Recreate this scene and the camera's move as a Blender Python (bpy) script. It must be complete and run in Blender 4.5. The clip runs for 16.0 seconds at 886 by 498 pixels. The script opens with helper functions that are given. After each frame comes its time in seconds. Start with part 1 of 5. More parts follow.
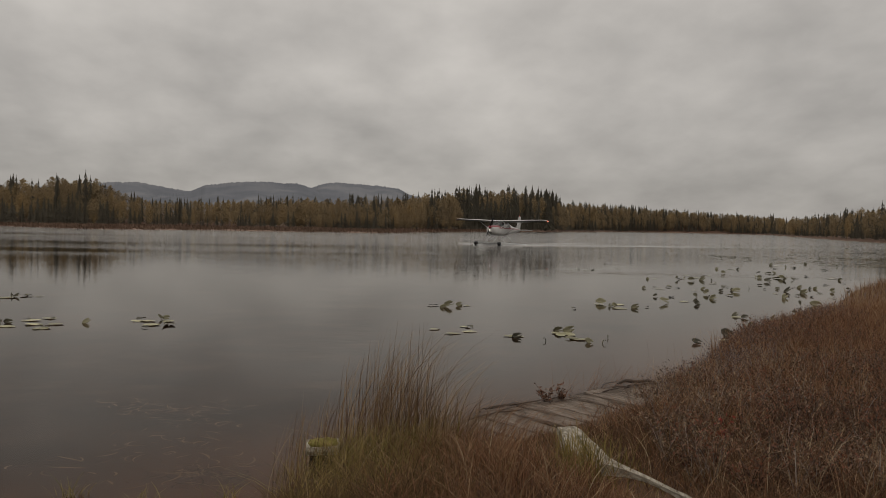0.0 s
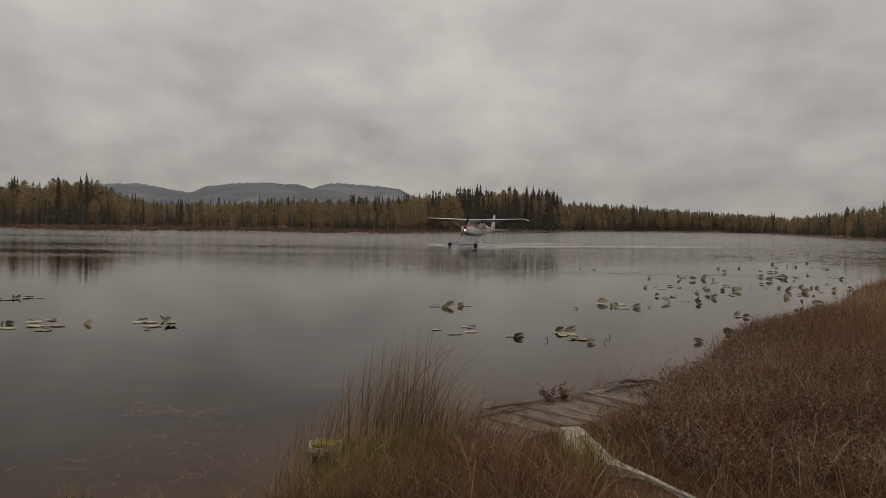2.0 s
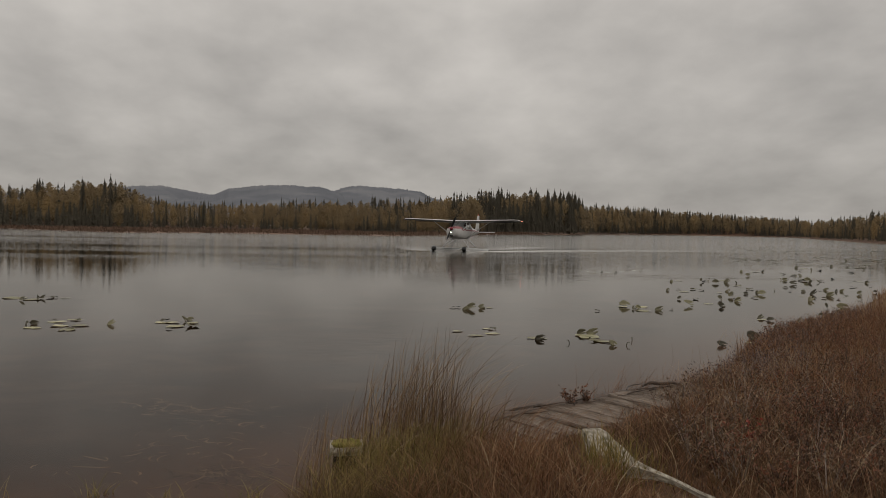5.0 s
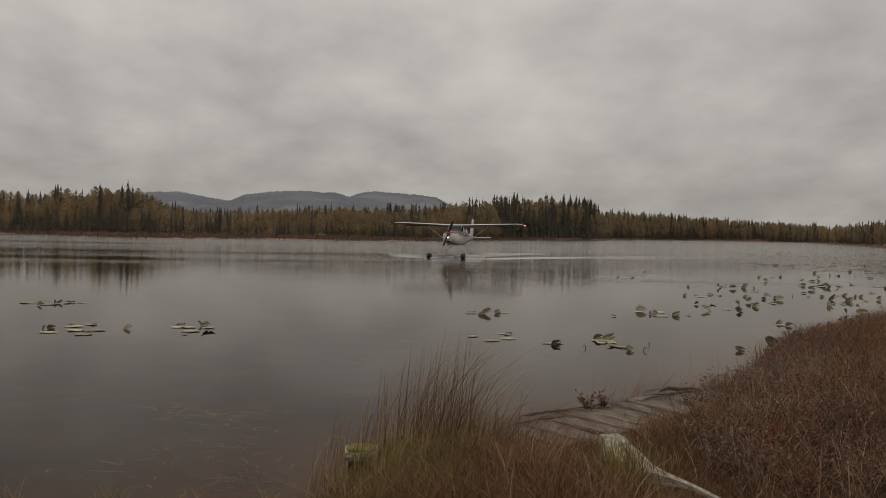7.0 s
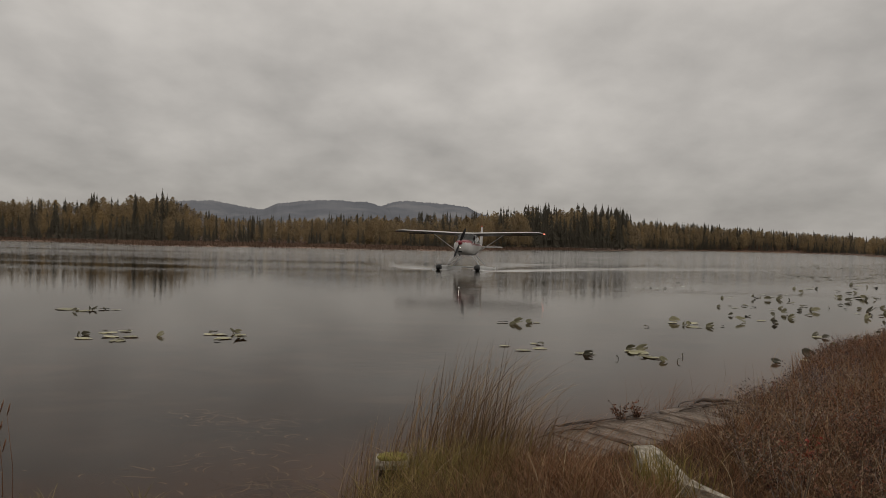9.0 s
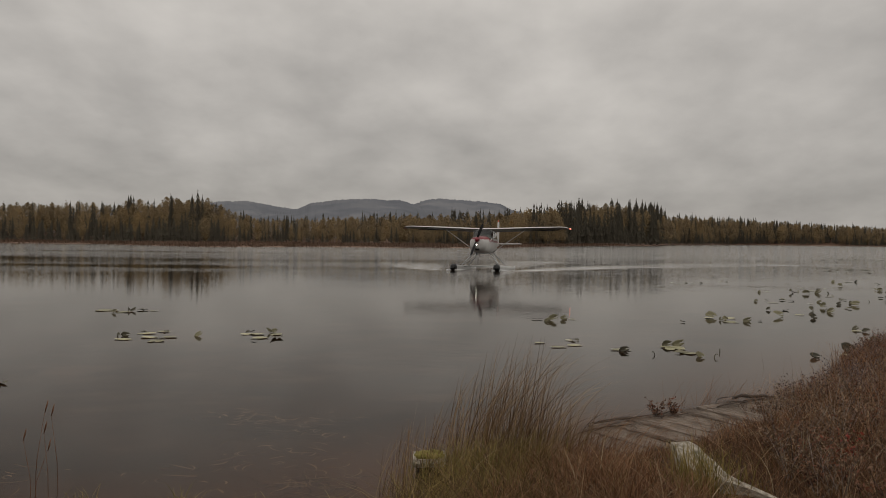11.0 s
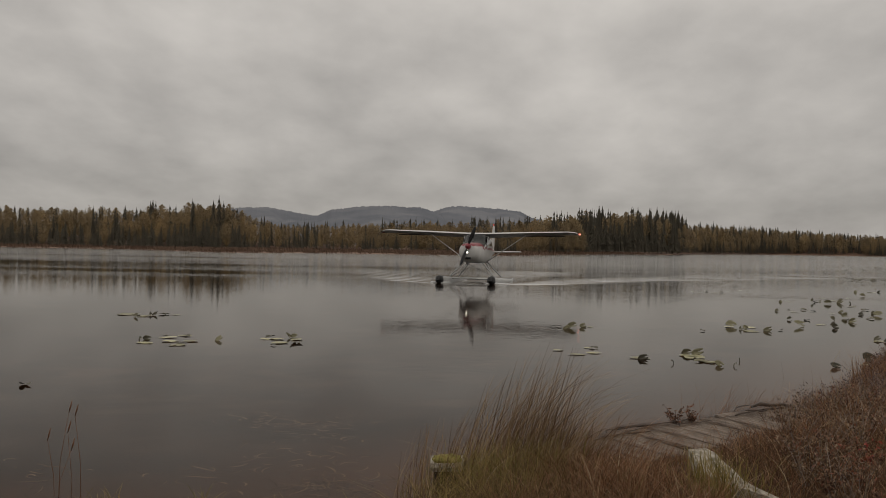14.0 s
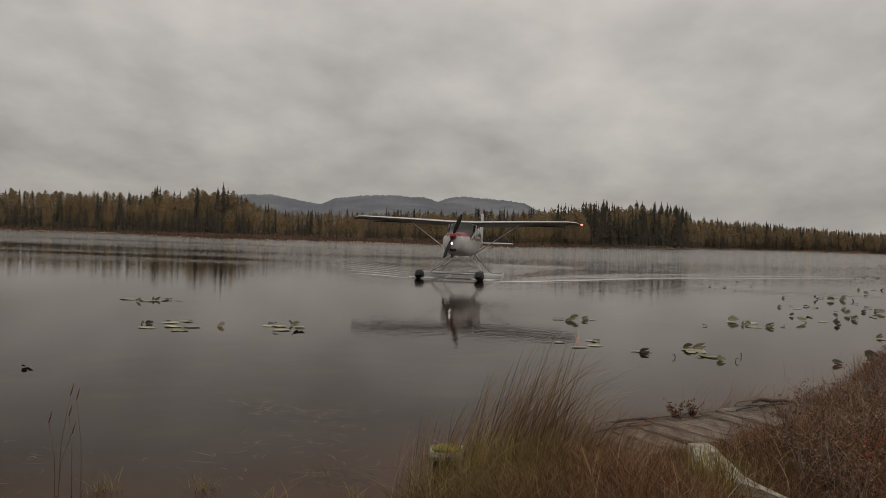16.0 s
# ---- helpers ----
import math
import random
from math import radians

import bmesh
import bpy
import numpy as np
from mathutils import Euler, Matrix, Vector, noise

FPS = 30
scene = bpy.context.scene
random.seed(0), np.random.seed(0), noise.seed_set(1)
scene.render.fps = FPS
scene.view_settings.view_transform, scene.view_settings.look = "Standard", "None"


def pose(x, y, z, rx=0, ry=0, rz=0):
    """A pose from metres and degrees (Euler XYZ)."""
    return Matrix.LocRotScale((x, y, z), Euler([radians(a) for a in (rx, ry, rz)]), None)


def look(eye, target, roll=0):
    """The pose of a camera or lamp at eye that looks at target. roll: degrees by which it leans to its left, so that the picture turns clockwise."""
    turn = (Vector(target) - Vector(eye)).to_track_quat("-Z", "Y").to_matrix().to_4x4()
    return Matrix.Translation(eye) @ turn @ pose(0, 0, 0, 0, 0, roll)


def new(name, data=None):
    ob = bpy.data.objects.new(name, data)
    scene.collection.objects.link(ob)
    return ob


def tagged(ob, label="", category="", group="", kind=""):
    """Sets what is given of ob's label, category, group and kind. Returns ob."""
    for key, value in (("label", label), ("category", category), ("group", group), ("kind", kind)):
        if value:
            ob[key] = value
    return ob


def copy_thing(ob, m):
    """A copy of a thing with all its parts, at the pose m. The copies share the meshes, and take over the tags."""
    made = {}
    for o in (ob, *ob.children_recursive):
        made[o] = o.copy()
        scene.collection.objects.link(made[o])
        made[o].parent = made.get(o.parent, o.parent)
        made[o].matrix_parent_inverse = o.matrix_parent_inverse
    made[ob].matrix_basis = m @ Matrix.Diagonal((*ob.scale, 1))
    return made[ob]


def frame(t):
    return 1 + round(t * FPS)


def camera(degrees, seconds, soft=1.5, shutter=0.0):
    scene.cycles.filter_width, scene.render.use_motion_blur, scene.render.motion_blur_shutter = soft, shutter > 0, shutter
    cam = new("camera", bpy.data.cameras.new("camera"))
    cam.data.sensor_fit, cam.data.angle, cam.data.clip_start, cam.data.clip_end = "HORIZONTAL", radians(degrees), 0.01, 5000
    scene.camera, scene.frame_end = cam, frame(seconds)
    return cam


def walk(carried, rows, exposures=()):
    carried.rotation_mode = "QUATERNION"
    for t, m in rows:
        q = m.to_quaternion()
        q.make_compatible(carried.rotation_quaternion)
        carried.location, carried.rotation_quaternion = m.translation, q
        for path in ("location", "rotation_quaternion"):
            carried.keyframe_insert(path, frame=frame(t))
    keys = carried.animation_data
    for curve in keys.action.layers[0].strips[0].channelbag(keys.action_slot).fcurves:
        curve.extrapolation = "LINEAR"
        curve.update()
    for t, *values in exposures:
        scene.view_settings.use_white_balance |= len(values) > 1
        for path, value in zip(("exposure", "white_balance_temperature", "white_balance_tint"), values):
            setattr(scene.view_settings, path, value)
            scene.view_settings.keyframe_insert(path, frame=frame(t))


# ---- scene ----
cam = camera(50.0, 16.0, soft=0.9)
walk(cam, [
    (0, pose(0.011, -0.066, 1.816, 88.614, -1.121, -3.807)),
    (0.5, pose(0.006, -0.066, 1.812, 88.742, -1.121, -3.866)),
    (1, pose(0.004, -0.068, 1.814, 88.725, -1.196, -3.914)),
    (1.5, pose(0.007, -0.066, 1.811, 88.571, -0.966, -3.790)),
    (2, pose(0.005, -0.059, 1.815, 88.631, -0.929, -3.741)),
    (2.5, pose(0.006, -0.048, 1.809, 88.781, -0.966, -3.295)),
    (3, pose(0.001, -0.047, 1.803, 88.707, -1.010, -3.091)),
    (5.5, pose(0.004, -0.016, 1.794, 88.774, -1.009, -2.288)),
    (6, pose(0.008, -0.001, 1.793, 88.764, -0.971, -2.114)),
    (6.5, pose(0.005, -0.002, 1.788, 89.158, -1.077, -1.928)),
    (7, pose(0.002, 0.023, 1.777, 89.088, -1.036, -1.540)),
    (7.5, pose(0.002, 0.056, 1.770, 89.845, -1.193, -1.004)),
    (8, pose(-0.005, 0.067, 1.765, 89.756, -1.356, -0.481)),
    (8.5, pose(-0.000, 0.078, 1.760, 89.950, -1.395, 0.000)),
    (9, pose(-0.006, 0.067, 1.763, 89.632, -1.299, 0.335)),
    (9.5, pose(-0.005, 0.061, 1.761, 89.760, -1.456, 0.091)),
    (10, pose(-0.012, 0.057, 1.768, 89.612, -0.847, 1.323)),
    (12.5, pose(-0.005, 0.033, 1.770, 88.974, -0.488, 2.645)),
    (13, pose(-0.002, 0.033, 1.762, 88.656, -0.506, 2.896)),
    (13.5, pose(-0.004, 0.001, 1.761, 90.023, -0.677, 3.633)),
    (14, pose(-0.004, -0.009, 1.757, 89.872, -0.961, 3.531)),
    (14.5, pose(-0.003, -0.005, 1.758, 89.401, -1.300, 3.575)),
    (15, pose(-0.007, -0.011, 1.753, 89.086, -1.143, 3.735)),
    (15.5, pose(-0.005, -0.010, 1.749, 88.841, -1.024, 3.935)),
    (16, pose(-0.005, -0.003, 1.753, 89.286, -1.959, 3.744)),
], exposures=[(0.0, 0.0), (16.0, 0.0)])

EYE = 1.78
FOCAL = 784 / math.tan(radians(25.0))


# ---- light: an overcast sky ----
def build_world():
    world = bpy.data.worlds.new("overcast_sky")
    scene.world = world
    world.use_nodes = True
    nt = world.node_tree
    nt.nodes.clear()
    N = nt.nodes.new

    def link(a, b):
        nt.links.new(a, b)

    def mth(op, a, b=None):
        n = N("ShaderNodeMath")
        n.operation = op
        for i, v in enumerate((a, b)):
            if v is None:
                continue
            if isinstance(v, (int, float)):
                n.inputs[i].default_value = v
            else:
                link(v, n.inputs[i])
        return n.outputs[0]

    tc = N("ShaderNodeTexCoord")
    sep = N("ShaderNodeSeparateXYZ")
    link(tc.outputs["Generated"], sep.inputs[0])
    up = mth("ADD", mth("MAXIMUM", sep.outputs[2], 0.0), 0.31)
    com = N("ShaderNodeCombineXYZ")
    link(mth("DIVIDE", sep.outputs[0], up), com.inputs[0])
    link(mth("DIVIDE", sep.outputs[1], up), com.inputs[1])

    def clouds(scale, detail, rough, offset, stretch):
        mp = N("ShaderNodeMapping")
        mp.inputs["Location"].default_value = offset
        mp.inputs["Scale"].default_value = stretch
        mp.inputs["Rotation"].default_value = (0, 0, radians(-14))
        link(com.outputs[0], mp.inputs[0])
        n = N("ShaderNodeTexNoise")
        n.inputs["Scale"].default_value = scale
        n.inputs["Detail"].default_value = detail
        n.inputs["Roughness"].default_value = rough
        n.inputs["Distortion"].default_value = 0.08
        link(mp.outputs[0], n.inputs["Vector"])
        return n.outputs["Fac"]

    big = clouds(0.95, 3.0, 0.45, (3.1, 1.7, 0), (0.9, 0.8, 1))
    mid = clouds(3.0, 5.0, 0.5, (0.4, 5.2, 0), (1.0, 0.8, 1))
    # the deck: brighter overhead than at the rim, in soft rolls
    fine = clouds(7.0, 5.0, 0.5, (2.4, 0.9, 0), (1.1, 0.75, 1))
    rolls = mth("ADD", mth("MULTIPLY", mth("SUBTRACT", big, 0.5), 0.6), mth("MULTIPLY", mth("SUBTRACT", mid, 0.5), 0.68))
    rolls = mth("ADD", rolls, mth("MULTIPLY", mth("SUBTRACT", fine, 0.5), 0.34))
    level = mth("ADD", mth("MULTIPLY", mth("MINIMUM", mth("MAXIMUM", sep.outputs[2], 0.0), 0.45), 0.62), 0.325)
    level = mth("SUBTRACT", level, mth("MULTIPLY", sep.outputs[0], 0.03))
    v = mth("MULTIPLY", level, mth("ADD", rolls, 1.0))
    ramp = N("ShaderNodeMix")
    ramp.data_type = "RGBA"
    link(v, ramp.inputs[0])
    ramp.inputs[6].default_value = (0.0, 0.0, 0.004, 1)
    ramp.inputs[7].default_value = (1.04, 0.98, 0.905, 1)
    sky = N("ShaderNodeTexSky")
    sky.sky_type = "NISHITA"
    sky.sun_disc = False
    sky.sun_elevation = radians(67)
    sky.sun_rotation = radians(152)
    dim = N("ShaderNodeVectorMath")
    dim.operation = "SCALE"
    dim.inputs["Scale"].default_value = 0.05
    link(sky.outputs[0], dim.inputs[0])
    mix = N("ShaderNodeMix")
    mix.data_type = "RGBA"
    mix.inputs[0].default_value = 0.95
    link(dim.outputs[0], mix.inputs[6])
    link(ramp.outputs[2], mix.inputs[7])
    bg = N("ShaderNodeBackground")
    bg.inputs["Strength"].default_value = SKY_STRENGTH
    link(mix.outputs[2], bg.inputs[0])
    out = N("ShaderNodeOutputWorld")
    link(bg.outputs[0], out.inputs[0])


SKY_STRENGTH = 1.08
build_world()
sun = new("sun", bpy.data.lights.new("sun", "SUN"))
sun.data.energy = 0.7
sun.data.angle = radians(40)
sun.data.color = (1.0, 0.96, 0.9)
sun.matrix_world = look((14, -26, 70), (0, 0, 0))


# ---- materials ----
def material(name, colours, rough=0.8, scale=3.0, bump=0.0, metal=0.0, island=0.0, single=False, spec=0.3, detail=6.0, stretch=(1, 1, 1), patches=None, fine=None):
    """A surface whose colour wanders between the given colours by noise at two scales, with relief of the same grain."""
    m = bpy.data.materials.new(name)
    m.use_nodes = True
    nt = m.node_tree
    b = nt.nodes["Principled BSDF"]
    N = nt.nodes.new
    geo = N("ShaderNodeTexCoord")
    mp = N("ShaderNodeMapping")
    mp.inputs["Scale"].default_value = stretch
    nt.links.new(geo.outputs["Object"], mp.inputs[0])
    n1 = N("ShaderNodeTexNoise")
    n1.inputs["Scale"].default_value = scale
    n1.inputs["Detail"].default_value = detail
    n1.inputs["Roughness"].default_value = 0.6
    nt.links.new(mp.outputs[0], n1.inputs["Vector"])
    ramp = N("ShaderNodeValToRGB")
    e = ramp.color_ramp.elements
    lo, hi = 0.28, 0.72
    e[0].position, e[1].position = lo, hi
    e[0].color, e[1].color = (*colours[0], 1), (*colours[-1], 1)
    for i, c in enumerate(colours[1:-1]):
        k = e.new(lo + (hi - lo) * (i + 1) / (len(colours) - 1))
        k.color = (*c, 1)
    fac = n1.outputs["Fac"]
    if island:
        g = N("ShaderNodeObjectInfo" if single else "ShaderNodeNewGeometry")
        mx = N("ShaderNodeMix")
        mx.inputs[0].default_value = island
        nt.links.new(fac, mx.inputs[2])
        nt.links.new(g.outputs["Random" if single else "Random Per Island"], mx.inputs[3])
        fac = mx.outputs[0]
    nt.links.new(fac, ramp.inputs[0])
    col = ramp.outputs[0]
    if patches:
        pc, ps, pt = patches
        n2 = N("ShaderNodeTexNoise")
        n2.inputs["Scale"].default_value = ps
        n2.inputs["Detail"].default_value = 4
        nt.links.new(geo.outputs["Object"], n2.inputs["Vector"])
        r2 = N("ShaderNodeMapRange")
        r2.inputs["From Min"].default_value = pt
        r2.inputs["From Max"].default_value = pt + 0.12
        nt.links.new(n2.outputs["Fac"], r2.inputs["Value"])
        m2 = N("ShaderNodeMix")
        m2.data_type = "RGBA"
        nt.links.new(r2.outputs[0], m2.inputs[0])
        nt.links.new(col, m2.inputs[6])
        m2.inputs[7].default_value = (*pc, 1)
        col = m2.outputs[2]
    nt.links.new(col, b.inputs["Base Color"])
    b.inputs["Roughness"].default_value = rough
    b.inputs["Metallic"].default_value = metal
    b.inputs["Specular IOR Level"].default_value = spec
    if bump:
        n3 = N("ShaderNodeTexNoise")
        n3.inputs["Scale"].default_value = fine or scale * 4
        n3.inputs["Detail"].default_value = 5
        nt.links.new(mp.outputs[0], n3.inputs["Vector"])
        bp = N("ShaderNodeBump")
        bp.inputs["Strength"].default_value = bump
        bp.inputs["Distance"].default_value = 0.02
        nt.links.new(n3.outputs["Fac"], bp.inputs["Height"])
        nt.links.new(bp.outputs[0], b.inputs["Normal"])
    return m


def glow(name, colour, strength):
    m = bpy.data.materials.new(name)
    m.use_nodes = True
    b = m.node_tree.nodes["Principled BSDF"]
    b.inputs["Base Color"].default_value = (*colour, 1)
    b.inputs["Emission Color"].default_value = (*colour, 1)
    b.inputs["Emission Strength"].default_value = strength
    return m


def water_material():
    """Brown lake water: clear near the eye, glassy by the shore and ruffled by the wind far out."""
    m = bpy.data.materials.new("lake_water")
    m.use_nodes = True
    nt = m.node_tree
    nt.nodes.remove(nt.nodes["Principled BSDF"])
    gloss = nt.nodes.new("ShaderNodeBsdfGlossy")
    gloss.inputs["Color"].default_value = (0.79, 0.775, 0.75, 1)
    gloss.inputs["Roughness"].default_value = 0.0
    under = nt.nodes.new("ShaderNodeBsdfRefraction")
    under.inputs["Color"].default_value = (0.53, 0.415, 0.315, 1)
    under.inputs["IOR"].default_value = 1.33
    under.inputs["Roughness"].default_value = 0.0
    fres = nt.nodes.new("ShaderNodeFresnel")
    fres.inputs["IOR"].default_value = 1.19
    both = nt.nodes.new("ShaderNodeMixShader")
    # peaty water: little mirror near the eye, all mirror far out
    steep = nt.nodes.new("ShaderNodeMath")
    steep.operation = "POWER"
    steep.inputs[1].default_value = 1.35
    nt.links.new(fres.outputs[0], steep.inputs[0])
    share = nt.nodes.new("ShaderNodeMath")
    share.operation = "MULTIPLY"
    share.use_clamp = True
    share.inputs[1].default_value = 1.27
    nt.links.new(steep.outputs[0], share.inputs[0])
    nt.links.new(share.outputs[0], both.inputs[0])
    nt.links.new(under.outputs[0], both.inputs[1])
    nt.links.new(gloss.outputs[0], both.inputs[2])
    nt.links.new(both.outputs[0], nt.nodes["Material Output"].inputs["Surface"])
    N = nt.nodes.new
    tc = N("ShaderNodeTexCoord")

    def waves(scale, stretch, detail=3.0, rot=0.0):
        mp = N("ShaderNodeMapping")
        mp.inputs["Scale"].default_value = stretch
        mp.inputs["Rotation"].default_value = (0, 0, radians(rot))
        nt.links.new(tc.outputs["Object"], mp.inputs[0])
        n = N("ShaderNodeTexNoise")
        n.inputs["Scale"].default_value = scale
        n.inputs["Detail"].default_value = detail
        nt.links.new(mp.outputs[0], n.inputs["Vector"])
        return n.outputs["Fac"]

    sep = N("ShaderNodeSeparateXYZ")
    nt.links.new(tc.outputs["Object"], sep.inputs[0])
    # wind: calm within some seventy metres of the near shore, ruffled beyond
    wind = N("ShaderNodeMapRange")
    wind.interpolation_type = "SMOOTHSTEP"
    wind.inputs["From Min"].default_value = 14
    wind.inputs["From Max"].default_value = 145
    wind.inputs["To Min"].default_value = 0.02
    wind.inputs["To Max"].default_value = 1.25
    wob = N("ShaderNodeMath")
    wob.operation = "MULTIPLY_ADD"
    nt.links.new(waves(0.012, (1, 2.2, 1), 2.0), wob.inputs[0])
    wob.inputs[1].default_value = 120
    add = N("ShaderNodeMath")
    nt.links.new(sep.outputs[1], wob.inputs[2])
    add.operation = "SUBTRACT"
    nt.links.new(wob.outputs[0], add.inputs[0])
    add.inputs[1].default_value = 60
    # long streaks where gusts touch the surface
    gust = N("ShaderNodeMath")
    gust.operation = "MULTIPLY_ADD"
    nt.links.new(waves(0.05, (0.3, 1.5, 1), 5.0, -3), gust.inputs[0])
    gust.inputs[1].default_value = 150
    nt.links.new(add.outputs[0], gust.inputs[2])
    calm = N("ShaderNodeMath")
    calm.operation = "SUBTRACT"
    nt.links.new(gust.outputs[0], calm.inputs[0])
    calm.inputs[1].default_value = 78
    nt.links.new(calm.outputs[0], wind.inputs["Value"])
    small = waves(1.1, (1, 1.6, 1), 4.0, 12)
    b1 = N("ShaderNodeBump")
    b1.inputs["Distance"].default_value = 0.085
    curve = N("ShaderNodeMath")
    curve.operation = "POWER"
    curve.inputs[1].default_value = 1.4
    nt.links.new(wind.outputs[0], curve.inputs[0])
    nt.links.new(curve.outputs[0], b1.inputs["Strength"])
    nt.links.new(small, b1.inputs["Height"])
    b2 = N("ShaderNodeBump")
    b2.inputs["Distance"].default_value = 0.012
    b2.inputs["Strength"].default_value = 0.18
    nt.links.new(waves(3.6, (1, 1.3, 1), 3.0, -20), b2.inputs["Height"])
    nt.links.new(b1.outputs[0], b2.inputs["Normal"])
    rough = N("ShaderNodeMath")
    rough.operation = "MULTIPLY_ADD"
    nt.links.new(wind.outputs[0], rough.inputs[0])
    rough.inputs[1].default_value = 0.05
    rough.inputs[2].default_value = 0.016
    nt.links.new(rough.outputs[0], gloss.inputs["Roughness"])
    for node in (gloss, under):
        nt.links.new(b2.outputs[0], node.inputs["Normal"])
    return m


WATER = water_material()
GROUND = material("marsh_ground", [(0.035, 0.02, 0.012), (0.08, 0.042, 0.022), (0.13, 0.075, 0.04)], 0.95, 1.2, 0.8, patches=((0.07, 0.03, 0.017), 0.25, 0.5))
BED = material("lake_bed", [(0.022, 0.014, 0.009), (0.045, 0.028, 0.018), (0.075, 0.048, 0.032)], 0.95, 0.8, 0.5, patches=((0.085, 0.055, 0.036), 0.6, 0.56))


def leafy(m, share):
    """Thin leaves: part of the light that falls on them comes through."""
    nt = m.node_tree
    b = nt.nodes["Principled BSDF"]
    t = nt.nodes.new("ShaderNodeBsdfTranslucent")
    nt.links.new(b.inputs["Base Color"].links[0].from_socket, t.inputs["Color"])
    mix = nt.nodes.new("ShaderNodeMixShader")
    mix.inputs[0].default_value = share
    nt.links.new(b.outputs[0], mix.inputs[1])
    nt.links.new(t.outputs[0], mix.inputs[2])
    nt.links.new(mix.outputs[0], nt.nodes["Material Output"].inputs["Surface"])


def darken_bed_by_depth(m):
    """Paints light lost in deep water into the bed's colour: pale shallows, dark depths."""
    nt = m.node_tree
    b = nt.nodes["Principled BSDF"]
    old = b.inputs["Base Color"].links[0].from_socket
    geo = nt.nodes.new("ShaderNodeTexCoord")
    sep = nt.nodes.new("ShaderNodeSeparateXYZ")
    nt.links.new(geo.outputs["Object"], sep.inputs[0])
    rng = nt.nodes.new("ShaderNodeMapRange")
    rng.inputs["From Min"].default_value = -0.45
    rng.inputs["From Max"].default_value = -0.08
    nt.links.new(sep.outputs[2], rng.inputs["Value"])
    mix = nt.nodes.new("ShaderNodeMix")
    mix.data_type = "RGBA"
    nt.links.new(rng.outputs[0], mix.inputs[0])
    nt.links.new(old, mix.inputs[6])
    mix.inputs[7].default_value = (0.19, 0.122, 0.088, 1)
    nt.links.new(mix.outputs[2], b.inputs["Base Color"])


darken_bed_by_depth(BED)
# the haze of distance is painted in: both leaf colours are lifted and greyed
SPRUCE = material("hazed_spruce_needles", [(0.102, 0.092, 0.073), (0.118, 0.106, 0.082), (0.137, 0.122, 0.092)], 0.95, 0.2, island=0.2, spec=0.05)
BIRCH = material("hazed_autumn_birch_leaves", [(0.18, 0.14, 0.094), (0.225, 0.172, 0.106), (0.265, 0.197, 0.112), (0.34, 0.24, 0.118)], 0.95, 0.09, island=0.06, spec=0.03, detail=3.0)
leafy(BIRCH, 0.45)
leafy(SPRUCE, 0.35)
BARK = material("bark", [(0.07, 0.055, 0.045), (0.16, 0.14, 0.12)], 0.9, 3.0, 0.6)
# distance haze is mixed into this blue-grey forest colour
FELL = material("hazy_forested_mountain", [(0.115, 0.122, 0.138), (0.145, 0.15, 0.166), (0.175, 0.178, 0.19)], 1.0, 0.006, spec=0.0, patches=((0.19, 0.193, 0.205), 0.004, 0.55))
WOOD = material("weathered_grey_wood", [(0.075, 0.056, 0.043), (0.17, 0.132, 0.104), (0.28, 0.23, 0.188)], 0.9, 5.0, 0.8, stretch=(1, 6, 6), patches=((0.08, 0.058, 0.04), 2.5, 0.54))
BLACKWOOD = material("near_black_timber", [(0.012, 0.009, 0.007), (0.03, 0.022, 0.016), (0.055, 0.04, 0.03)], 0.7, 6.0, 0.7, stretch=(1, 1, 0.3))
PALE = material("bleached_driftwood", [(0.12, 0.095, 0.065), (0.36, 0.32, 0.255), (0.58, 0.53, 0.44)], 0.9, 12.0, 1.0, stretch=(4, 0.7, 4), patches=((0.11, 0.09, 0.05), 7.0, 0.58), fine=60.0)
MOSS = material("yellow_moss", [(0.10, 0.09, 0.022), (0.18, 0.155, 0.035), (0.27, 0.22, 0.06)], 0.95, 14.0, 1.0)
SEDGE = material("dry_sedge", [(0.11, 0.062, 0.03), (0.21, 0.128, 0.062), (0.36, 0.25, 0.14)], 0.8, 1.5, island=0.7)
RUSSET = material("russet_marsh_grass", [(0.06, 0.026, 0.014), (0.14, 0.062, 0.03), (0.225, 0.108, 0.053), (0.34, 0.215, 0.12)], 0.85, 1.3, island=0.5)
TAWNY = material("tawny_marsh_grass", [(0.10, 0.046, 0.022), (0.19, 0.10, 0.05), (0.28, 0.17, 0.095), (0.38, 0.27, 0.16)], 0.85, 0.8, island=0.5)
GREENISH = material("yellowing_grass", [(0.12, 0.095, 0.028), (0.20, 0.155, 0.048), (0.31, 0.225, 0.08)], 0.75, 1.2, island=0.7)
HEATH = material("heath_leaves", [(0.08, 0.043, 0.03), (0.15, 0.08, 0.05), (0.22, 0.135, 0.085), (0.20, 0.08, 0.048)], 0.75, 1.1, island=0.65)
REDLEAF = material("red_heath_leaves", [(0.16, 0.02, 0.015), (0.26, 0.04, 0.025), (0.20, 0.07, 0.03)], 0.7, 2.0, island=0.6)
RUST = material("rust_brown_bank_grass", [(0.095, 0.044, 0.021), (0.17, 0.082, 0.04), (0.235, 0.122, 0.064), (0.32, 0.20, 0.115)], 0.9, 0.7, island=0.45)
OLIVE = material("fading_olive_grass", [(0.06, 0.04, 0.016), (0.11, 0.07, 0.027), (0.17, 0.108, 0.043)], 0.85, 1.0, island=0.5)
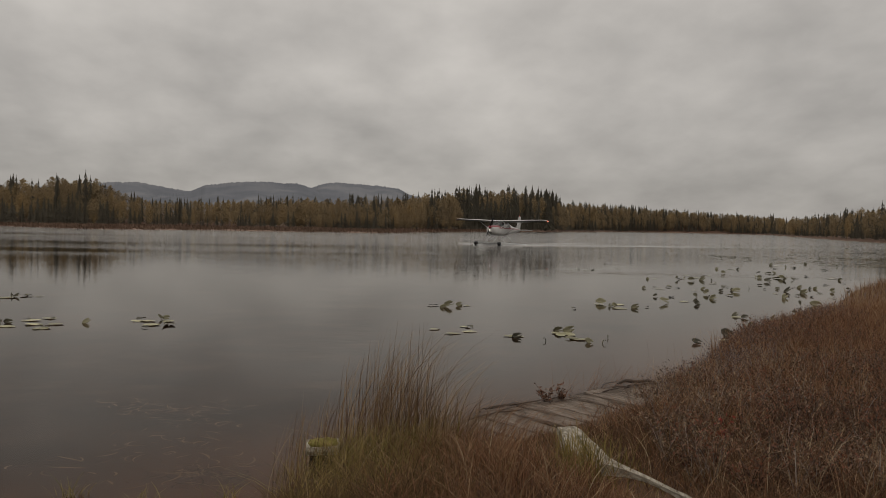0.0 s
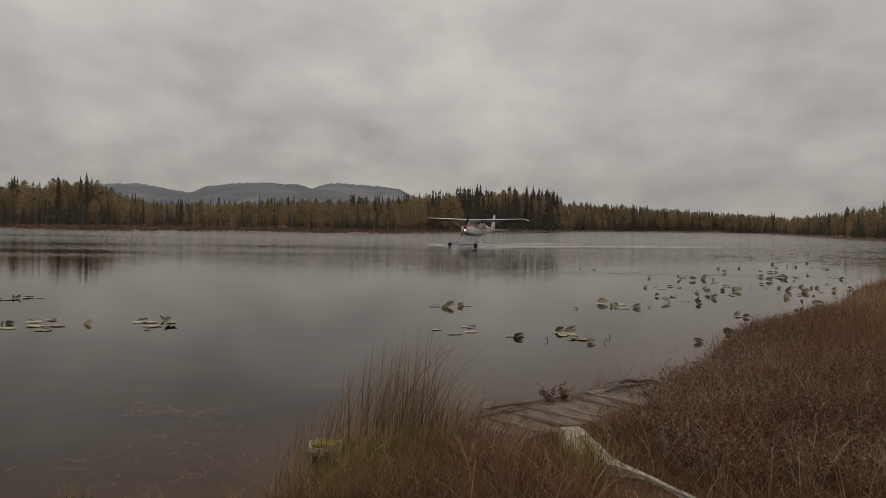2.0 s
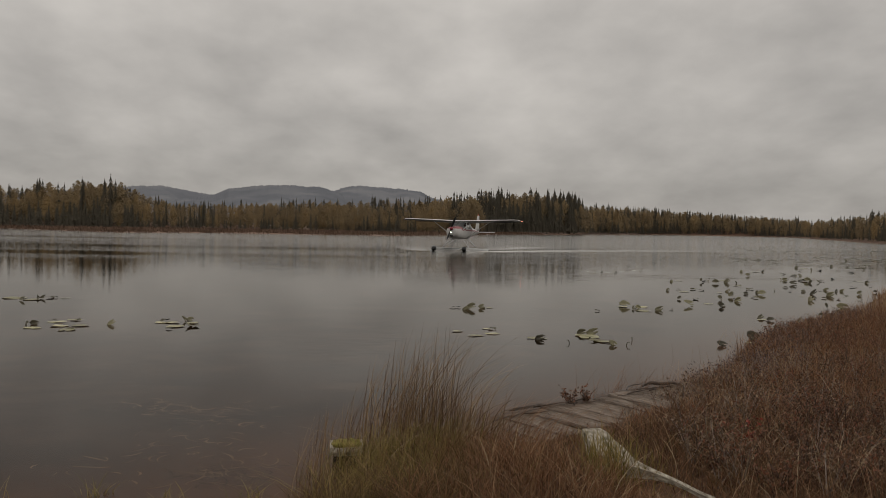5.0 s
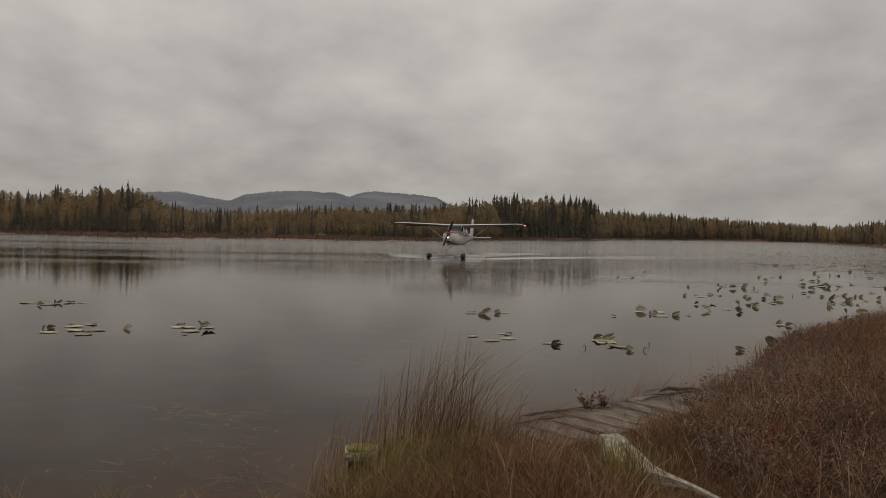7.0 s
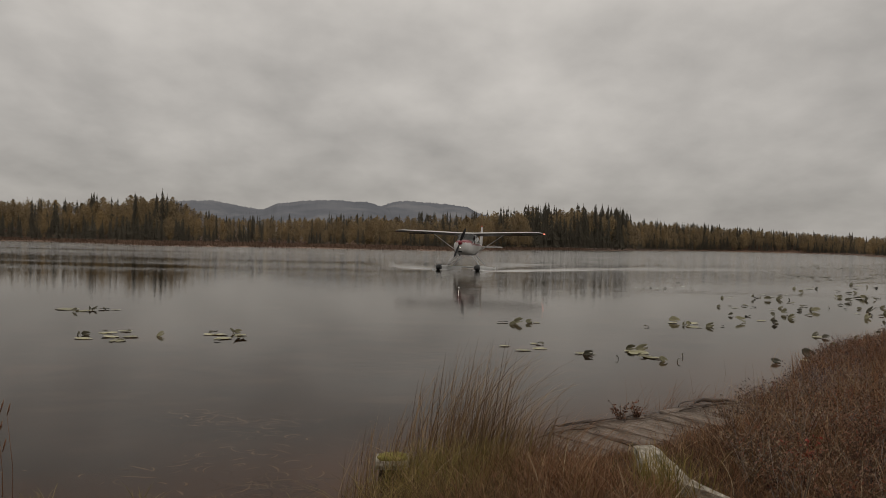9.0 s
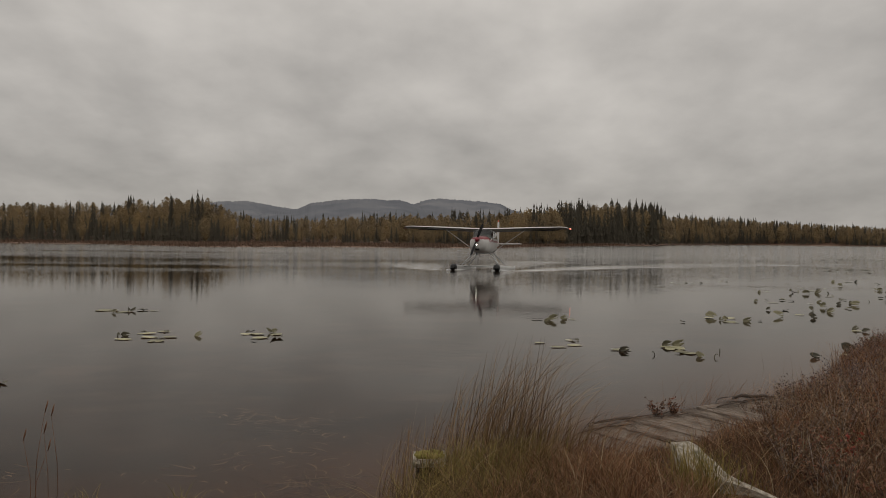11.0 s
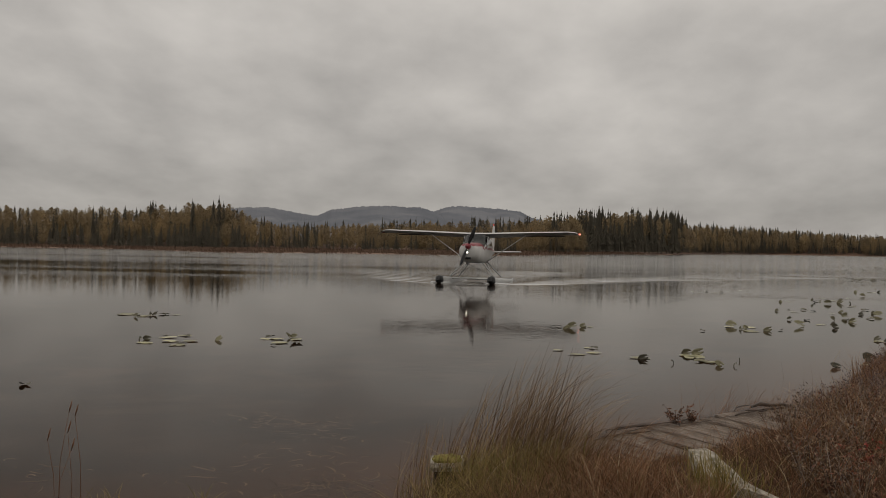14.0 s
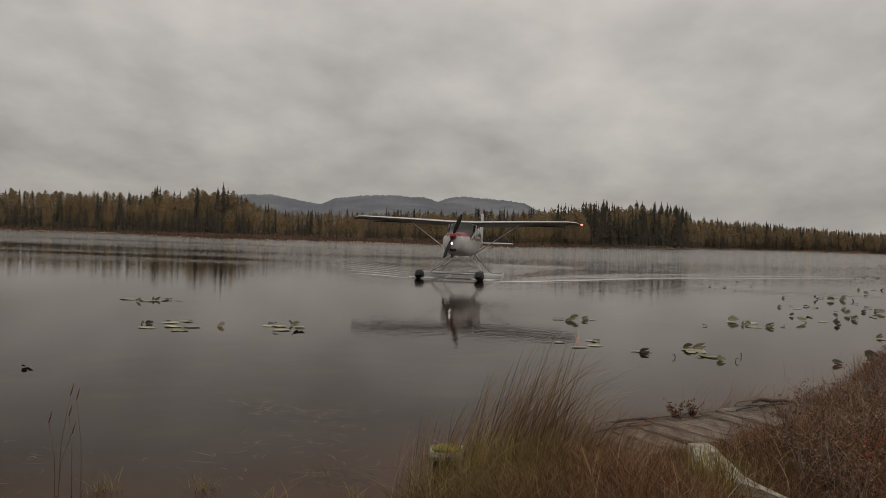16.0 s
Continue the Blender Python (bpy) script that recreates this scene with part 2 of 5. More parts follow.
STRAW = material("pale_straw_blades", [(0.16, 0.11, 0.06), (0.24, 0.175, 0.10), (0.33, 0.26, 0.165)], 0.8, 3.0, island=0.6)
UMBER = material("dark_umber_grass", [(0.048, 0.025, 0.015), (0.095, 0.05, 0.029), (0.16, 0.09, 0.053)], 0.9, 1.3, island=0.5)
# far-off sedge: haze is put into its colour, lighter and duller
SHORESEDGE = material("hazed_shore_sedge", [(0.10, 0.066, 0.049), (0.13, 0.086, 0.062), (0.17, 0.114, 0.083)], 0.95, 0.06, island=0.2, spec=0.05)
FADEDLEAF = material("faded_shrub_leaves", [(0.085, 0.05, 0.028), (0.14, 0.085, 0.048), (0.20, 0.135, 0.08)], 0.7, 1.3, island=0.7)
PALETWIG = material("pale_grey_twigs", [(0.12, 0.095, 0.08), (0.26, 0.215, 0.185)], 0.9, 8.0, island=0.6)
GREYHEATH = material("purple_grey_leaves", [(0.07, 0.045, 0.042), (0.125, 0.082, 0.072), (0.20, 0.14, 0.115)], 0.85, 1.5, island=0.6)
TWIG = material("dark_twigs", [(0.035, 0.025, 0.02), (0.09, 0.065, 0.05)], 0.85, 8.0, island=0.6)
for dry in (RUSSET, RUST, TAWNY, SEDGE, HEATH, OLIVE, UMBER, GREENISH):
    leafy(dry, 0.35)
PAD = material("yellow_green_lily_leaf", [(0.16, 0.145, 0.065), (0.27, 0.25, 0.125), (0.39, 0.36, 0.2)], 0.45, 5.0, 0.3, island=0.55, single=True, spec=0.4)
DARKPAD = material("dark_lily_leaf", [(0.07, 0.062, 0.042), (0.125, 0.112, 0.07), (0.23, 0.21, 0.125)], 0.5, 5.0, 0.3, island=0.55, single=True, spec=0.3)
leafy(DARKPAD, 0.25)
WEED = material("drowned_weed", [(0.10, 0.066, 0.043), (0.26, 0.19, 0.125)], 0.9, 2.0, island=0.7)
WHITE = material("white_aircraft_paint", [(0.42, 0.41, 0.395), (0.52, 0.51, 0.49)], 0.35, 1.5, spec=0.5)
RED = material("maroon_aircraft_paint", [(0.16, 0.012, 0.02), (0.22, 0.02, 0.03)], 0.35, 2.0, spec=0.5)
ALU = material("float_aluminium", [(0.34, 0.335, 0.325), (0.48, 0.475, 0.46)], 0.4, 2.0, metal=0.6)
# a darker grey than the upper wing skin's white
BELLY = material("wing_underside_grey", [(0.20, 0.195, 0.19), (0.30, 0.295, 0.285)], 0.5, 1.2)
BLACK = material("black_rubber", [(0.012, 0.012, 0.012), (0.03, 0.03, 0.03)], 0.6, 4.0)
DARKMETAL = material("dark_propeller_metal", [(0.02, 0.02, 0.022), (0.05, 0.05, 0.05)], 0.4, 4.0, metal=0.4)
CABIN = material("cabin_lining", [(0.13, 0.135, 0.125), (0.19, 0.195, 0.18)], 0.8, 2.0)
FOAM = material("water_foam", [(0.45, 0.45, 0.44), (0.65, 0.65, 0.64)], 0.6, 6.0)
GLASS = bpy.data.materials.new("tinted_acrylic")
GLASS.use_nodes = True
GLASS.node_tree.nodes["Principled BSDF"].inputs["Base Color"].default_value = (0.75, 0.78, 0.78, 1)
GLASS.node_tree.nodes["Principled BSDF"].inputs["Transmission Weight"].default_value = 1.0
GLASS.node_tree.nodes["Principled BSDF"].inputs["Roughness"].default_value = 0.02
LAMP_WHITE = glow("landing_light_glow", (1.0, 0.97, 0.9), 4.0)
LAMP_RED = glow("red_light_glow", (1.0, 0.25, 0.16), 1.6)
BEACON = glow("dim_red_beacon", (0.6, 0.05, 0.04), 0.25)


# ---- mesh helpers ----
def mesh_of(name, verts, faces, mat, parent=None, smooth=False):
    me = bpy.data.meshes.new(name)
    me.from_pydata([tuple(v) for v in verts], [], faces)
    me.materials.append(mat)
    if smooth:
        me.polygons.foreach_set("use_smooth", [True] * len(me.polygons))
    ob = new(name, me)
    ob.parent = parent
    return ob


def bulk(name, verts, quads, mat, smooth=False):
    """A large mesh from arrays: quads, or triangles where the last index is -1."""
    me = bpy.data.meshes.new(name)
    quads = np.asarray(quads, dtype=np.int32)
    k = quads.shape[1]
    me.vertices.add(len(verts))
    me.vertices.foreach_set("co", np.asarray(verts, dtype=np.float32).ravel())
    me.loops.add(quads.size)
    me.loops.foreach_set("vertex_index", quads.ravel())
    me.polygons.add(len(quads))
    me.polygons.foreach_set("loop_start", np.arange(0, quads.size, k, dtype=np.int32))
    me.polygons.foreach_set("use_smooth", np.full(len(quads), smooth))
    me.update(calc_edges=True)
    me.validate()
    me.materials.append(mat)
    return new(name, me)


def loft(rings, closed=True, caps=True):
    """Vertices and faces of a skin over rings of equal count."""
    n = len(rings[0])
    verts = [v for r in rings for v in r]
    faces = []
    for i in range(len(rings) - 1):
        for j in range(n if closed else n - 1):
            a, b = i * n + j, i * n + (j + 1) % n
            faces.append((a, b, b + n, a + n))
    if caps:
        faces.append(tuple(range(n))[::-1])
        faces.append(tuple((len(rings) - 1) * n + j for j in range(n)))
    return verts, faces


def tube(points, radii, n=8):
    """A round bar along points."""
    pts = [Vector(p) for p in points]
    if not isinstance(radii, (list, tuple)):
        radii = [radii] * len(pts)
    rings = []
    for i, p in enumerate(pts):
        d = (pts[min(i + 1, len(pts) - 1)] - pts[max(i - 1, 0)]).normalized()
        s = d.cross(Vector((0, 0, 1)))
        s = s.normalized() if s.length > 1e-3 else Vector((1, 0, 0))
        u = s.cross(d)
        rings.append([p + radii[i] * (math.cos(a) * s + math.sin(a) * u) for a in (2 * math.pi * k / n for k in range(n))])
    return loft(rings)


def thing(name, label, category, at=(0, 0, 0), turn=(0, 0, 0), group="", kind=""):
    ob = new(name)
    ob.empty_display_size = 0.2
    ob.matrix_basis = pose(*at, *turn)
    return tagged(ob, label, category, group, kind)


def part(name, geo, mat, parent, label="", smooth=True):
    return tagged(mesh_of(name, geo[0], geo[1], mat, parent, smooth), label)


# ---- the plan: the lake's outline, walked round from the near shore's left end ----
SHORE = np.array([
    (-160, -60), (-60, -40), (-25, -6), (-12, 1.5), (-6, 4.3), (-3.2, 5.1), (-1.5, 5.3), (-0.75, 5.7), (-0.35, 7.0), (0.5, 7.5),
    (1.5, 8.9), (2.85, 9.8), (4.05, 11.6), (5.75, 14.9), (7.55, 17.2), (10.7, 21.8), (15.2, 29.3), (19.5, 35), (30, 47), (55, 72),
    (85, 98), (105, 142), (112, 205), (121, 238), (195, 438), (290, 692), (291, 799), (207, 773), (105, 539), (80, 440)])
SHORE_FAR = np.array([
    (45.6, 371), (18, 288), (0, 208), (-35, 200), (-44, 189), (-51, 175), (-69, 194), (-91, 220), (-102, 215), (-130, 215), (-180, 170),
    (-230, 90), (-230, 0)])
LAKE = np.vstack([SHORE, SHORE_FAR])


def shore_distance(x, y):
    """Metres to the shore line, positive on land and negative on the lake."""
    x, y = np.asarray(x, float), np.asarray(y, float)
    best = np.full(x.shape, 1e9)
    inside = np.zeros(x.shape, bool)
    for a, b in zip(LAKE, np.roll(LAKE, -1, axis=0)):
        d = b - a
        t = np.clip(((x - a[0]) * d[0] + (y - a[1]) * d[1]) / (d @ d), 0, 1)
        best = np.minimum(best, np.hypot(x - a[0] - t * d[0], y - a[1] - t * d[1]))
        cross = (a[1] > y) != (b[1] > y)
        if a[1] != b[1]:
            inside ^= cross & (x < (b[0] - a[0]) * (y - a[1]) / (b[1] - a[1]) + a[0])
    return np.where(inside, -best, best)


def ripple(x, y, k, seed=0.0):
    return (np.sin(x * k + seed) * np.cos(y * k * 1.13 + 2 * seed) + 0.5 * np.sin(x * k * 2.3 + y * k * 1.7 + seed)) / 1.5


def ground_height(x, y):
    x, y = np.asarray(x, float), np.asarray(y, float)
    s = shore_distance(x, y)
    r = np.hypot(x, y)
    bed = -0.05 - np.minimum(0.16 * -np.minimum(s, 0), 1.3)
    land = 0.02 + 0.16 * np.minimum(np.maximum(s, 0), 1.4) + 0.03 * ripple(x, y, 1.7, 0.4) * np.clip(s, 0, 1)
    land = land + 0.006 * np.clip(s - 3, 0, 60) * np.clip((r - 60) / 60, 0, 1)
    # the wooded knoll on the far shore, the cape, and the rise behind the far end of the lake
    for cx, cy, w, h in ((-105, 300, 38, 4.0), (-190, 320, 70, 2.5), (60, 470, 60, 3), (250, 960, 160, 9), (150, 900, 120, 7), (190, 300, 60, 4)):
        land = land + h * np.exp(-((x - cx) ** 2 + (y - cy) ** 2) / (2 * w * w)) * np.clip((s - 20) / 60, 0, 1)
    return np.where(s > 0, land, bed)


def build_ground():
    az = np.radians(np.concatenate([np.arange(-38, 38, 0.35), np.arange(38, 322, 2.5)]))
    rr = np.concatenate([[0.0], np.geomspace(0.6, 4700, 270)])
    A, R = np.meshgrid(az, rr, indexing="ij")
    x, y = R * np.sin(A), R * np.cos(A)
    z = ground_height(x.ravel(), y.ravel())
    n, m = A.shape
    i, j = np.meshgrid(np.arange(n), np.arange(m - 1), indexing="ij")
    k = (i + 1) % n
    q = np.stack([i * m + j, i * m + j + 1, k * m + j + 1, k * m + j], -1).reshape(-1, 4)
    v = np.column_stack([x.ravel(), y.ravel(), z])
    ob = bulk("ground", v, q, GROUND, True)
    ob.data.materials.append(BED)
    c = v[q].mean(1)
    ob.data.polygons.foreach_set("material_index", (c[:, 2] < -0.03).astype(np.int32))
    tagged(ob, "brown marshy ground round the lake and its muddy bed", "ground", kind="structure")
    # water: one sheet, a fan of rings that ends under the banks
    R2 = np.concatenate([[0.0], np.geomspace(3.0, 1100, 60)])
    A2 = np.radians(np.arange(0, 360, 4))
    A, R = np.meshgrid(A2, R2, indexing="ij")
    n, m = A.shape
    i, j = np.meshgrid(np.arange(n), np.arange(m - 1), indexing="ij")
    k = (i + 1) % n
    q = np.stack([i * m + j, k * m + j, k * m + j + 1, i * m + j + 1], -1).reshape(-1, 4)
    v = np.column_stack([(R * np.sin(A)).ravel(), (R * np.cos(A)).ravel(), np.zeros(A.size)])
    w = bulk("water", v, q, WATER, True)
    w.visible_shadow = False
    tagged(w, "calm grey lake water with faint ripples", "lake", kind="structure")


build_ground()


# ---- mountains far behind the woods ----
def build_mountains():
    ridges = (
        ("mountain", 3300.0, [(-24, 40), (-19, 52), (-16.5, 60), (-15, 63), (-14, 64), (-13.2, 60), (-11.1, 50), (-9, 30), (-6, 5)]),
        ("mountain", 3000.0, [(-16, 10), (-13.5, 40), (-11.1, 51), (-10.3, 62), (-9.3, 66), (-8.5, 69), (-7, 71), (-5.8, 69), (-4.9, 69), (-4.1, 62), (-3, 45), (-1, 10)]),
        ("mountain", 3200.0, [(-6.5, 20), (-5, 50), (-4.1, 62.5), (-3.3, 71), (-2.6, 72.5), (-1.2, 70.5), (0.2, 67.5), (1.0, 65), (1.7, 55), (3, 44), (6, 36), (10, 20), (14, 5)]))
    for name, dist, prof in ridges:
        a = np.linspace(prof[0][0], prof[-1][0], 420)
        rough = np.random.default_rng(int(dist)).normal(0, 0.55, len(a))
        top = np.interp(a, [p[0] for p in prof], [p[1] for p in prof])
        top = np.convolve(np.pad(top, 2, mode="edge"), np.ones(5) / 5, "valid") + 0.5 * np.sin(a * 9) * np.sin(a * 4.1)
        levels = np.linspace(0, 1, 14)
        verts = []
        for ai, ti, ri in zip(a, top, rough):
            for l in levels:
                d = dist - 700 * (1 - l) + 40 * math.sin(ai * 3 + l * 4) * (1 - l)
                z = EYE + ti / FOCAL * dist * (l ** 0.8) + ri / FOCAL * dist * l ** 16 - 12 * (1 - l) + 5 * math.sin(ai * 5.0 + l * 9) * l * (1 - l)
                verts.append((d * math.sin(radians(ai)), d * math.cos(radians(ai)), z))
        m = len(levels)
        i, j = np.meshgrid(np.arange(len(a) - 1), np.arange(m - 1), indexing="ij")
        q = np.stack([i * m + j, (i + 1) * m + j, (i + 1) * m + j + 1, i * m + j + 1], -1).reshape(-1, 4)
        tagged(bulk(name, verts, q, FELL, True), "forested mountain ridge under low cloud, blue-grey haze in its colour", "mountain", kind="structure")


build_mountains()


# ---- woods round the far shore ----
SKYLINE = [(-60, 50), (-30, 55), (-25, 58), (-22.5, 59), (-19.5, 67), (-18, 74), (-16.5, 74), (-14.8, 50), (-13.2, 38), (-10, 41), (-6.6, 45), (-3.2, 49),
           (0.2, 53), (1.9, 57), (3.6, 61), (5.3, 68), (7, 67), (9.6, 67), (10.6, 58), (11.2, 46), (13.5, 44), (16.7, 37), (19.8, 32), (22.7, 29), (24, 27),
           (26.4, 36), (28.4, 52), (33, 60), (60, 70)]
WOODS = [(-60, 262), (-30, 262), (-25, 252), (-18, 228), (-14, 226), (-10, 232), (0, 242), (3.6, 312), (7, 400), (10.9, 470), (11.3, 600), (15, 820),
         (20, 880), (22.7, 780), (24, 520), (27, 300), (28.7, 255), (33, 170), (60, 110)]


def spruce_mesh(rng, tiers=9, points=9):
    """A narrow spruce of height 1: drooping ragged whorls of boughs."""
    v, q = [], []
    for k in range(tiers):
        t = k / (tiers - 1)
        z = 0.10 + 0.86 * t
        r = 0.135 * (1 - t) ** 0.8 * rng.uniform(0.75, 1.2) + 0.012
        base = len(v)
        v.append((0, 0, min(1.0, z + 0.16 * (1 - 0.4 * t))))
        for j in range(points):
            a = 2 * math.pi * (j + rng.uniform(-0.3, 0.3)) / points
            rr = r * rng.uniform(0.55, 1.25)
            v.append((rr * math.cos(a), rr * math.sin(a), z - rng.uniform(0.0, 0.05)))
            b = a + math.pi / points
            v.append((rr * 0.35 * math.cos(b), rr * 0.35 * math.sin(b), z + 0.02))
        for j in range(2 * points):
            q.append((base, base + 1 + j, base + 1 + (j + 1) % (2 * points)))
    return np.array(v), np.array(q)


def birch_mesh(rng, clumps=760):
    """A slim birch or aspen of height 1: small leaf clumps in an uneven crown that thins out to its top."""
    v, q = [], []
    lobes = [(rng.uniform(0.25, 0.92), rng.uniform(0, 6.28)) for _ in range(9)]
    for k in range(clumps):
        t0, a0 = rng.choice(lobes)
        t = min(1.0, max(0.06, rng.gauss(t0, 0.10)))
        w = 0.19 * math.sqrt(max(0.0, 1 - t ** 3)) * min(1.0, t * 3) + 0.012
        a, rr = a0 + rng.gauss(0, 0.9), w * rng.uniform(0.2, 1)
        c = Vector((rr * math.cos(a), rr * math.sin(a), t))
        s = rng.uniform(0.009, 0.019)
        # leaf clumps face outwards and up, as the crown's skin does
        out = Vector((math.cos(a) + rng.gauss(0, 0.2), math.sin(a) + rng.gauss(0, 0.2), 0.55 + rng.gauss(0, 0.18))).normalized()
        d1 = out.cross(Vector((rng.gauss(0, 1), rng.gauss(0, 1), rng.gauss(0, 1)))).normalized()
        d2 = out.cross(d1)
        b = len(v)
        for e, g in ((-1, -0.8), (0.2, -1.1), (1.1, 0.1), (-0.3, 1.0)):
            v.append(tuple(c + s * (e * d1 + g * d2)))
        q += [(b, b + 1, b + 2), (b, b + 2, b + 3)]
    return np.array(v), np.array(q)


def build_woods():
    rng = random.Random(5)
    spruces = [spruce_mesh(rng) for _ in range(6)]
    birches = [birch_mesh(rng) for _ in range(6)]
    sky_a, sky_p = zip(*SKYLINE)
    wood_a, wood_d = zip(*WOODS)
    acc = {"spruce": ([], [], 0), "birch": ([], [], 0)}
    stock = {"spruce": spruces, "birch": birches}

    def plant(kind, x, y, z, h, fat):
        vs, qs, n = acc[kind]
        v, q = rng.choice(stock[kind])
        a = rng.uniform(0, 6.28)
        c, s = math.cos(a), math.sin(a)
        w = np.column_stack([(v[:, 0] * c - v[:, 1] * s) * h * fat + x, (v[:, 0] * s + v[:, 1] * c) * h * fat + y, v[:, 2] * h + z])
        vs.append(w)
        qs.append(q + n)
        acc[kind] = (vs, qs, n + len(w))

    singles = []

    def stand(a, d, row, inview):
        x, y = d * math.sin(radians(a)), d * math.cos(radians(a))
        g = float(ground_height(x, y))
        if g < 0.05:
            return
        full = EYE + np.interp(a, sky_a, sky_p) / FOCAL * d * 1.06 - g
        mixed = 0.5 + 0.5 * math.sin(a * 1.9 + 1.0) * math.sin(a * 0.7 + 0.3)
        dark = 0.58 if 5 < a < 11.2 else (0.36 if a > 11 else (0.24 if a < -14 else 0.34))
        low = 0.45 if row < 2 else (0.62 if row < 4 else 0.8)
        cape = 5 < a < 11.2
        knoll = a < -13.5
        # dark young spruce in front, taller birch behind, and spruces that stand over both
        front = row < (3 if knoll else 2)
        if front:
            dark = 0.93 if knoll or cape else 0.55
        if rng.random() < dark * (1 if front else 0.5 + mixed):
            h = full * (rng.uniform(0.3, 0.6 if not cape else 0.85) if front else rng.uniform(low, 1.0))
            if rng.random() < (0.24 if cape else 0.2) and not front:
                h = full * rng.uniform(0.98, 1.09)
            plant("spruce", x, y, g - 0.1, h, rng.uniform(1.1, 1.7) if front else rng.uniform(0.75, 1.2))
            if h > full * 0.99 and inview:
                singles.append((x, y, g, h))
        else:
            plant("birch", x, y, g - 0.1, full * rng.uniform(low, 0.97) * (0.93 + 0.07 * math.sin(a * 5.3) * math.sin(a * 2.1 + row)), rng.uniform(0.85, 1.45))

    for row in range(7):
        a = -60.0
        while a < 60:
            d = np.interp(a, wood_a, wood_d) + row * 8 + rng.uniform(-4, 4)
            inview = -34 < a < 33
            stand(a, d, row, inview)
            a += math.degrees(rng.uniform(1.0, 2.3) * (1 if inview else 4) / min(d, 560))
    # the far end of the lake runs on behind the cape
    for row in range(4):
        a = 9.0
        while a < 13:
            stand(a, 640 + row * 9 + rng.uniform(-4, 4), row, False)
            a += math.degrees(rng.uniform(1.2, 2.4) / 640)
    for kind, mat, label in (("spruce", SPRUCE, "spruce woods along the far shore, greyed and lifted by painted haze"), ("birch", BIRCH, "yellow-brown autumn birch woods along the far shore, lifted by painted haze")):
        vs, qs, n = acc[kind]
        tagged(bulk(kind + "_woods", np.vstack(vs), np.vstack(qs), mat), label, "woods", kind="stuff")
    # the tall spruces that stand over the skyline are trees of their own
    models = []
    for k in range(4):
        tree = thing("spruce_tree", "tall dark spruce standing over the far woods", "tree", group="tall spruces on the skyline")
        v, q = spruce_mesh(rng, 13, 10)
        mesh_of("crown", v * (0.95, 0.95, 1), [tuple(int(i) for i in f) for f in q], SPRUCE, tree)
        part("trunk", tube([(0, 0, -0.02), (0, 0, 0.5), (0, 0, 0.97)], [0.013, 0.008, 0.002], 6), BARK, tree)
        models.append(tree)
    rng.shuffle(singles)
    for k, (x, y, g, h) in enumerate(singles[:110]):
        m = pose(x + rng.uniform(-1.5, 1.5), y - 3, g - 0.1, 0, 0, rng.uniform(0, 360))
        tree = models[k] if k < 4 else copy_thing(models[k % 4], m)
        tree.matrix_basis = m @ Matrix.Scale(h * rng.uniform(0.9, 1.0), 4)


build_woods()


# ---- blades: grass in bulk ----
def blades(x, y, z, height, width, lean, azim, curl=1.0, levels=5, seed=1):
    """Curved tapering blades as one array mesh. lean: metres that the tip hangs over, towards azim."""
    g = np.random.default_rng(seed)
    n = len(x)
    t = np.linspace(0, 1, levels)[None, :]
    side = azim + np.pi / 2 + g.uniform(-1.2, 1.2, n)
    px = x[:, None] + (lean * np.sin(azim))[:, None] * t ** (1 + curl)
    py = y[:, None] + (lean * np.cos(azim))[:, None] * t ** (1 + curl)
    pz = z[:, None] + height[:, None] * (t - 0.18 * (lean / np.maximum(height, 0.01))[:, None] * t ** 3)
    w = width[:, None] * (1 - t) ** 0.6 * 0.5 + 0.0004
    sx, sy = np.sin(side)[:, None] * w, np.cos(side)[:, None] * w
    L = np.stack([px - sx, py - sy, pz], -1)
    R = np.stack([px + sx, py + sy, pz], -1)
    v = np.stack([L, R], 2).reshape(n, -1, 3)
    m = 2 * levels
    base = np.arange(n)[:, None] * m
    q = []
    for k in range(levels - 1):
        q.append(np.stack([base[:, 0] + 2 * k, base[:, 0] + 2 * k + 1, base[:, 0] + 2 * k + 3, base[:, 0] + 2 * k + 2], -1))
    return v.reshape(-1, 3), np.concatenate(q)


def scatter(g, n, x0, x1, y0, y1, lo=0.05, hi=99):
    x, y = g.uniform(x0, x1, n), g.uniform(y0, y1, n)
    s = shore_distance(x, y)
    k = (s > lo) & (s < hi)
    return x[k], y[k], s[k]


def grass(name, label, mat, x, y, h, w, lean, azim, seed, curl=1.0, levels=4):
    z = ground_height(x, y) - 0.03
    v, q = blades(x, y, z, h, w, lean, azim, curl, levels, seed)
    return tagged(bulk(name, v, q, mat), label, "grass", kind="stuff")


# ---- lily leaves on the water: east, north, width in metres, habit (0 floating, 1 raised, 2 dark and low, 3 curled stalk) ----
PADS_1 = [
    (-8.92, 22.33, 0.55, 0), (-8.5, 21.73, 0.17, 1), (-8.37, 21.95, 0.42, 0), (-8.38, 22.32, 0.16, 1), (-8.28, 22.35, 0.14, 1), (-8.2, 22.57, 0.17, 2),
    (-8.11, 22.6, 0.14, 2), (-7.84, 22.49, 0.2, 0), (-6.44, 16.64, 0.1, 1), (-6.32, 16.67, 0.14, 1), (-6.15, 16.12, 0.29, 0), (-6.11, 17.14, 0.28, 0),
    (-6.23, 17.33, 0.1, 2), (-5.92, 17.52, 0.24, 0), (-5.87, 17.53, 0.1, 2),
]

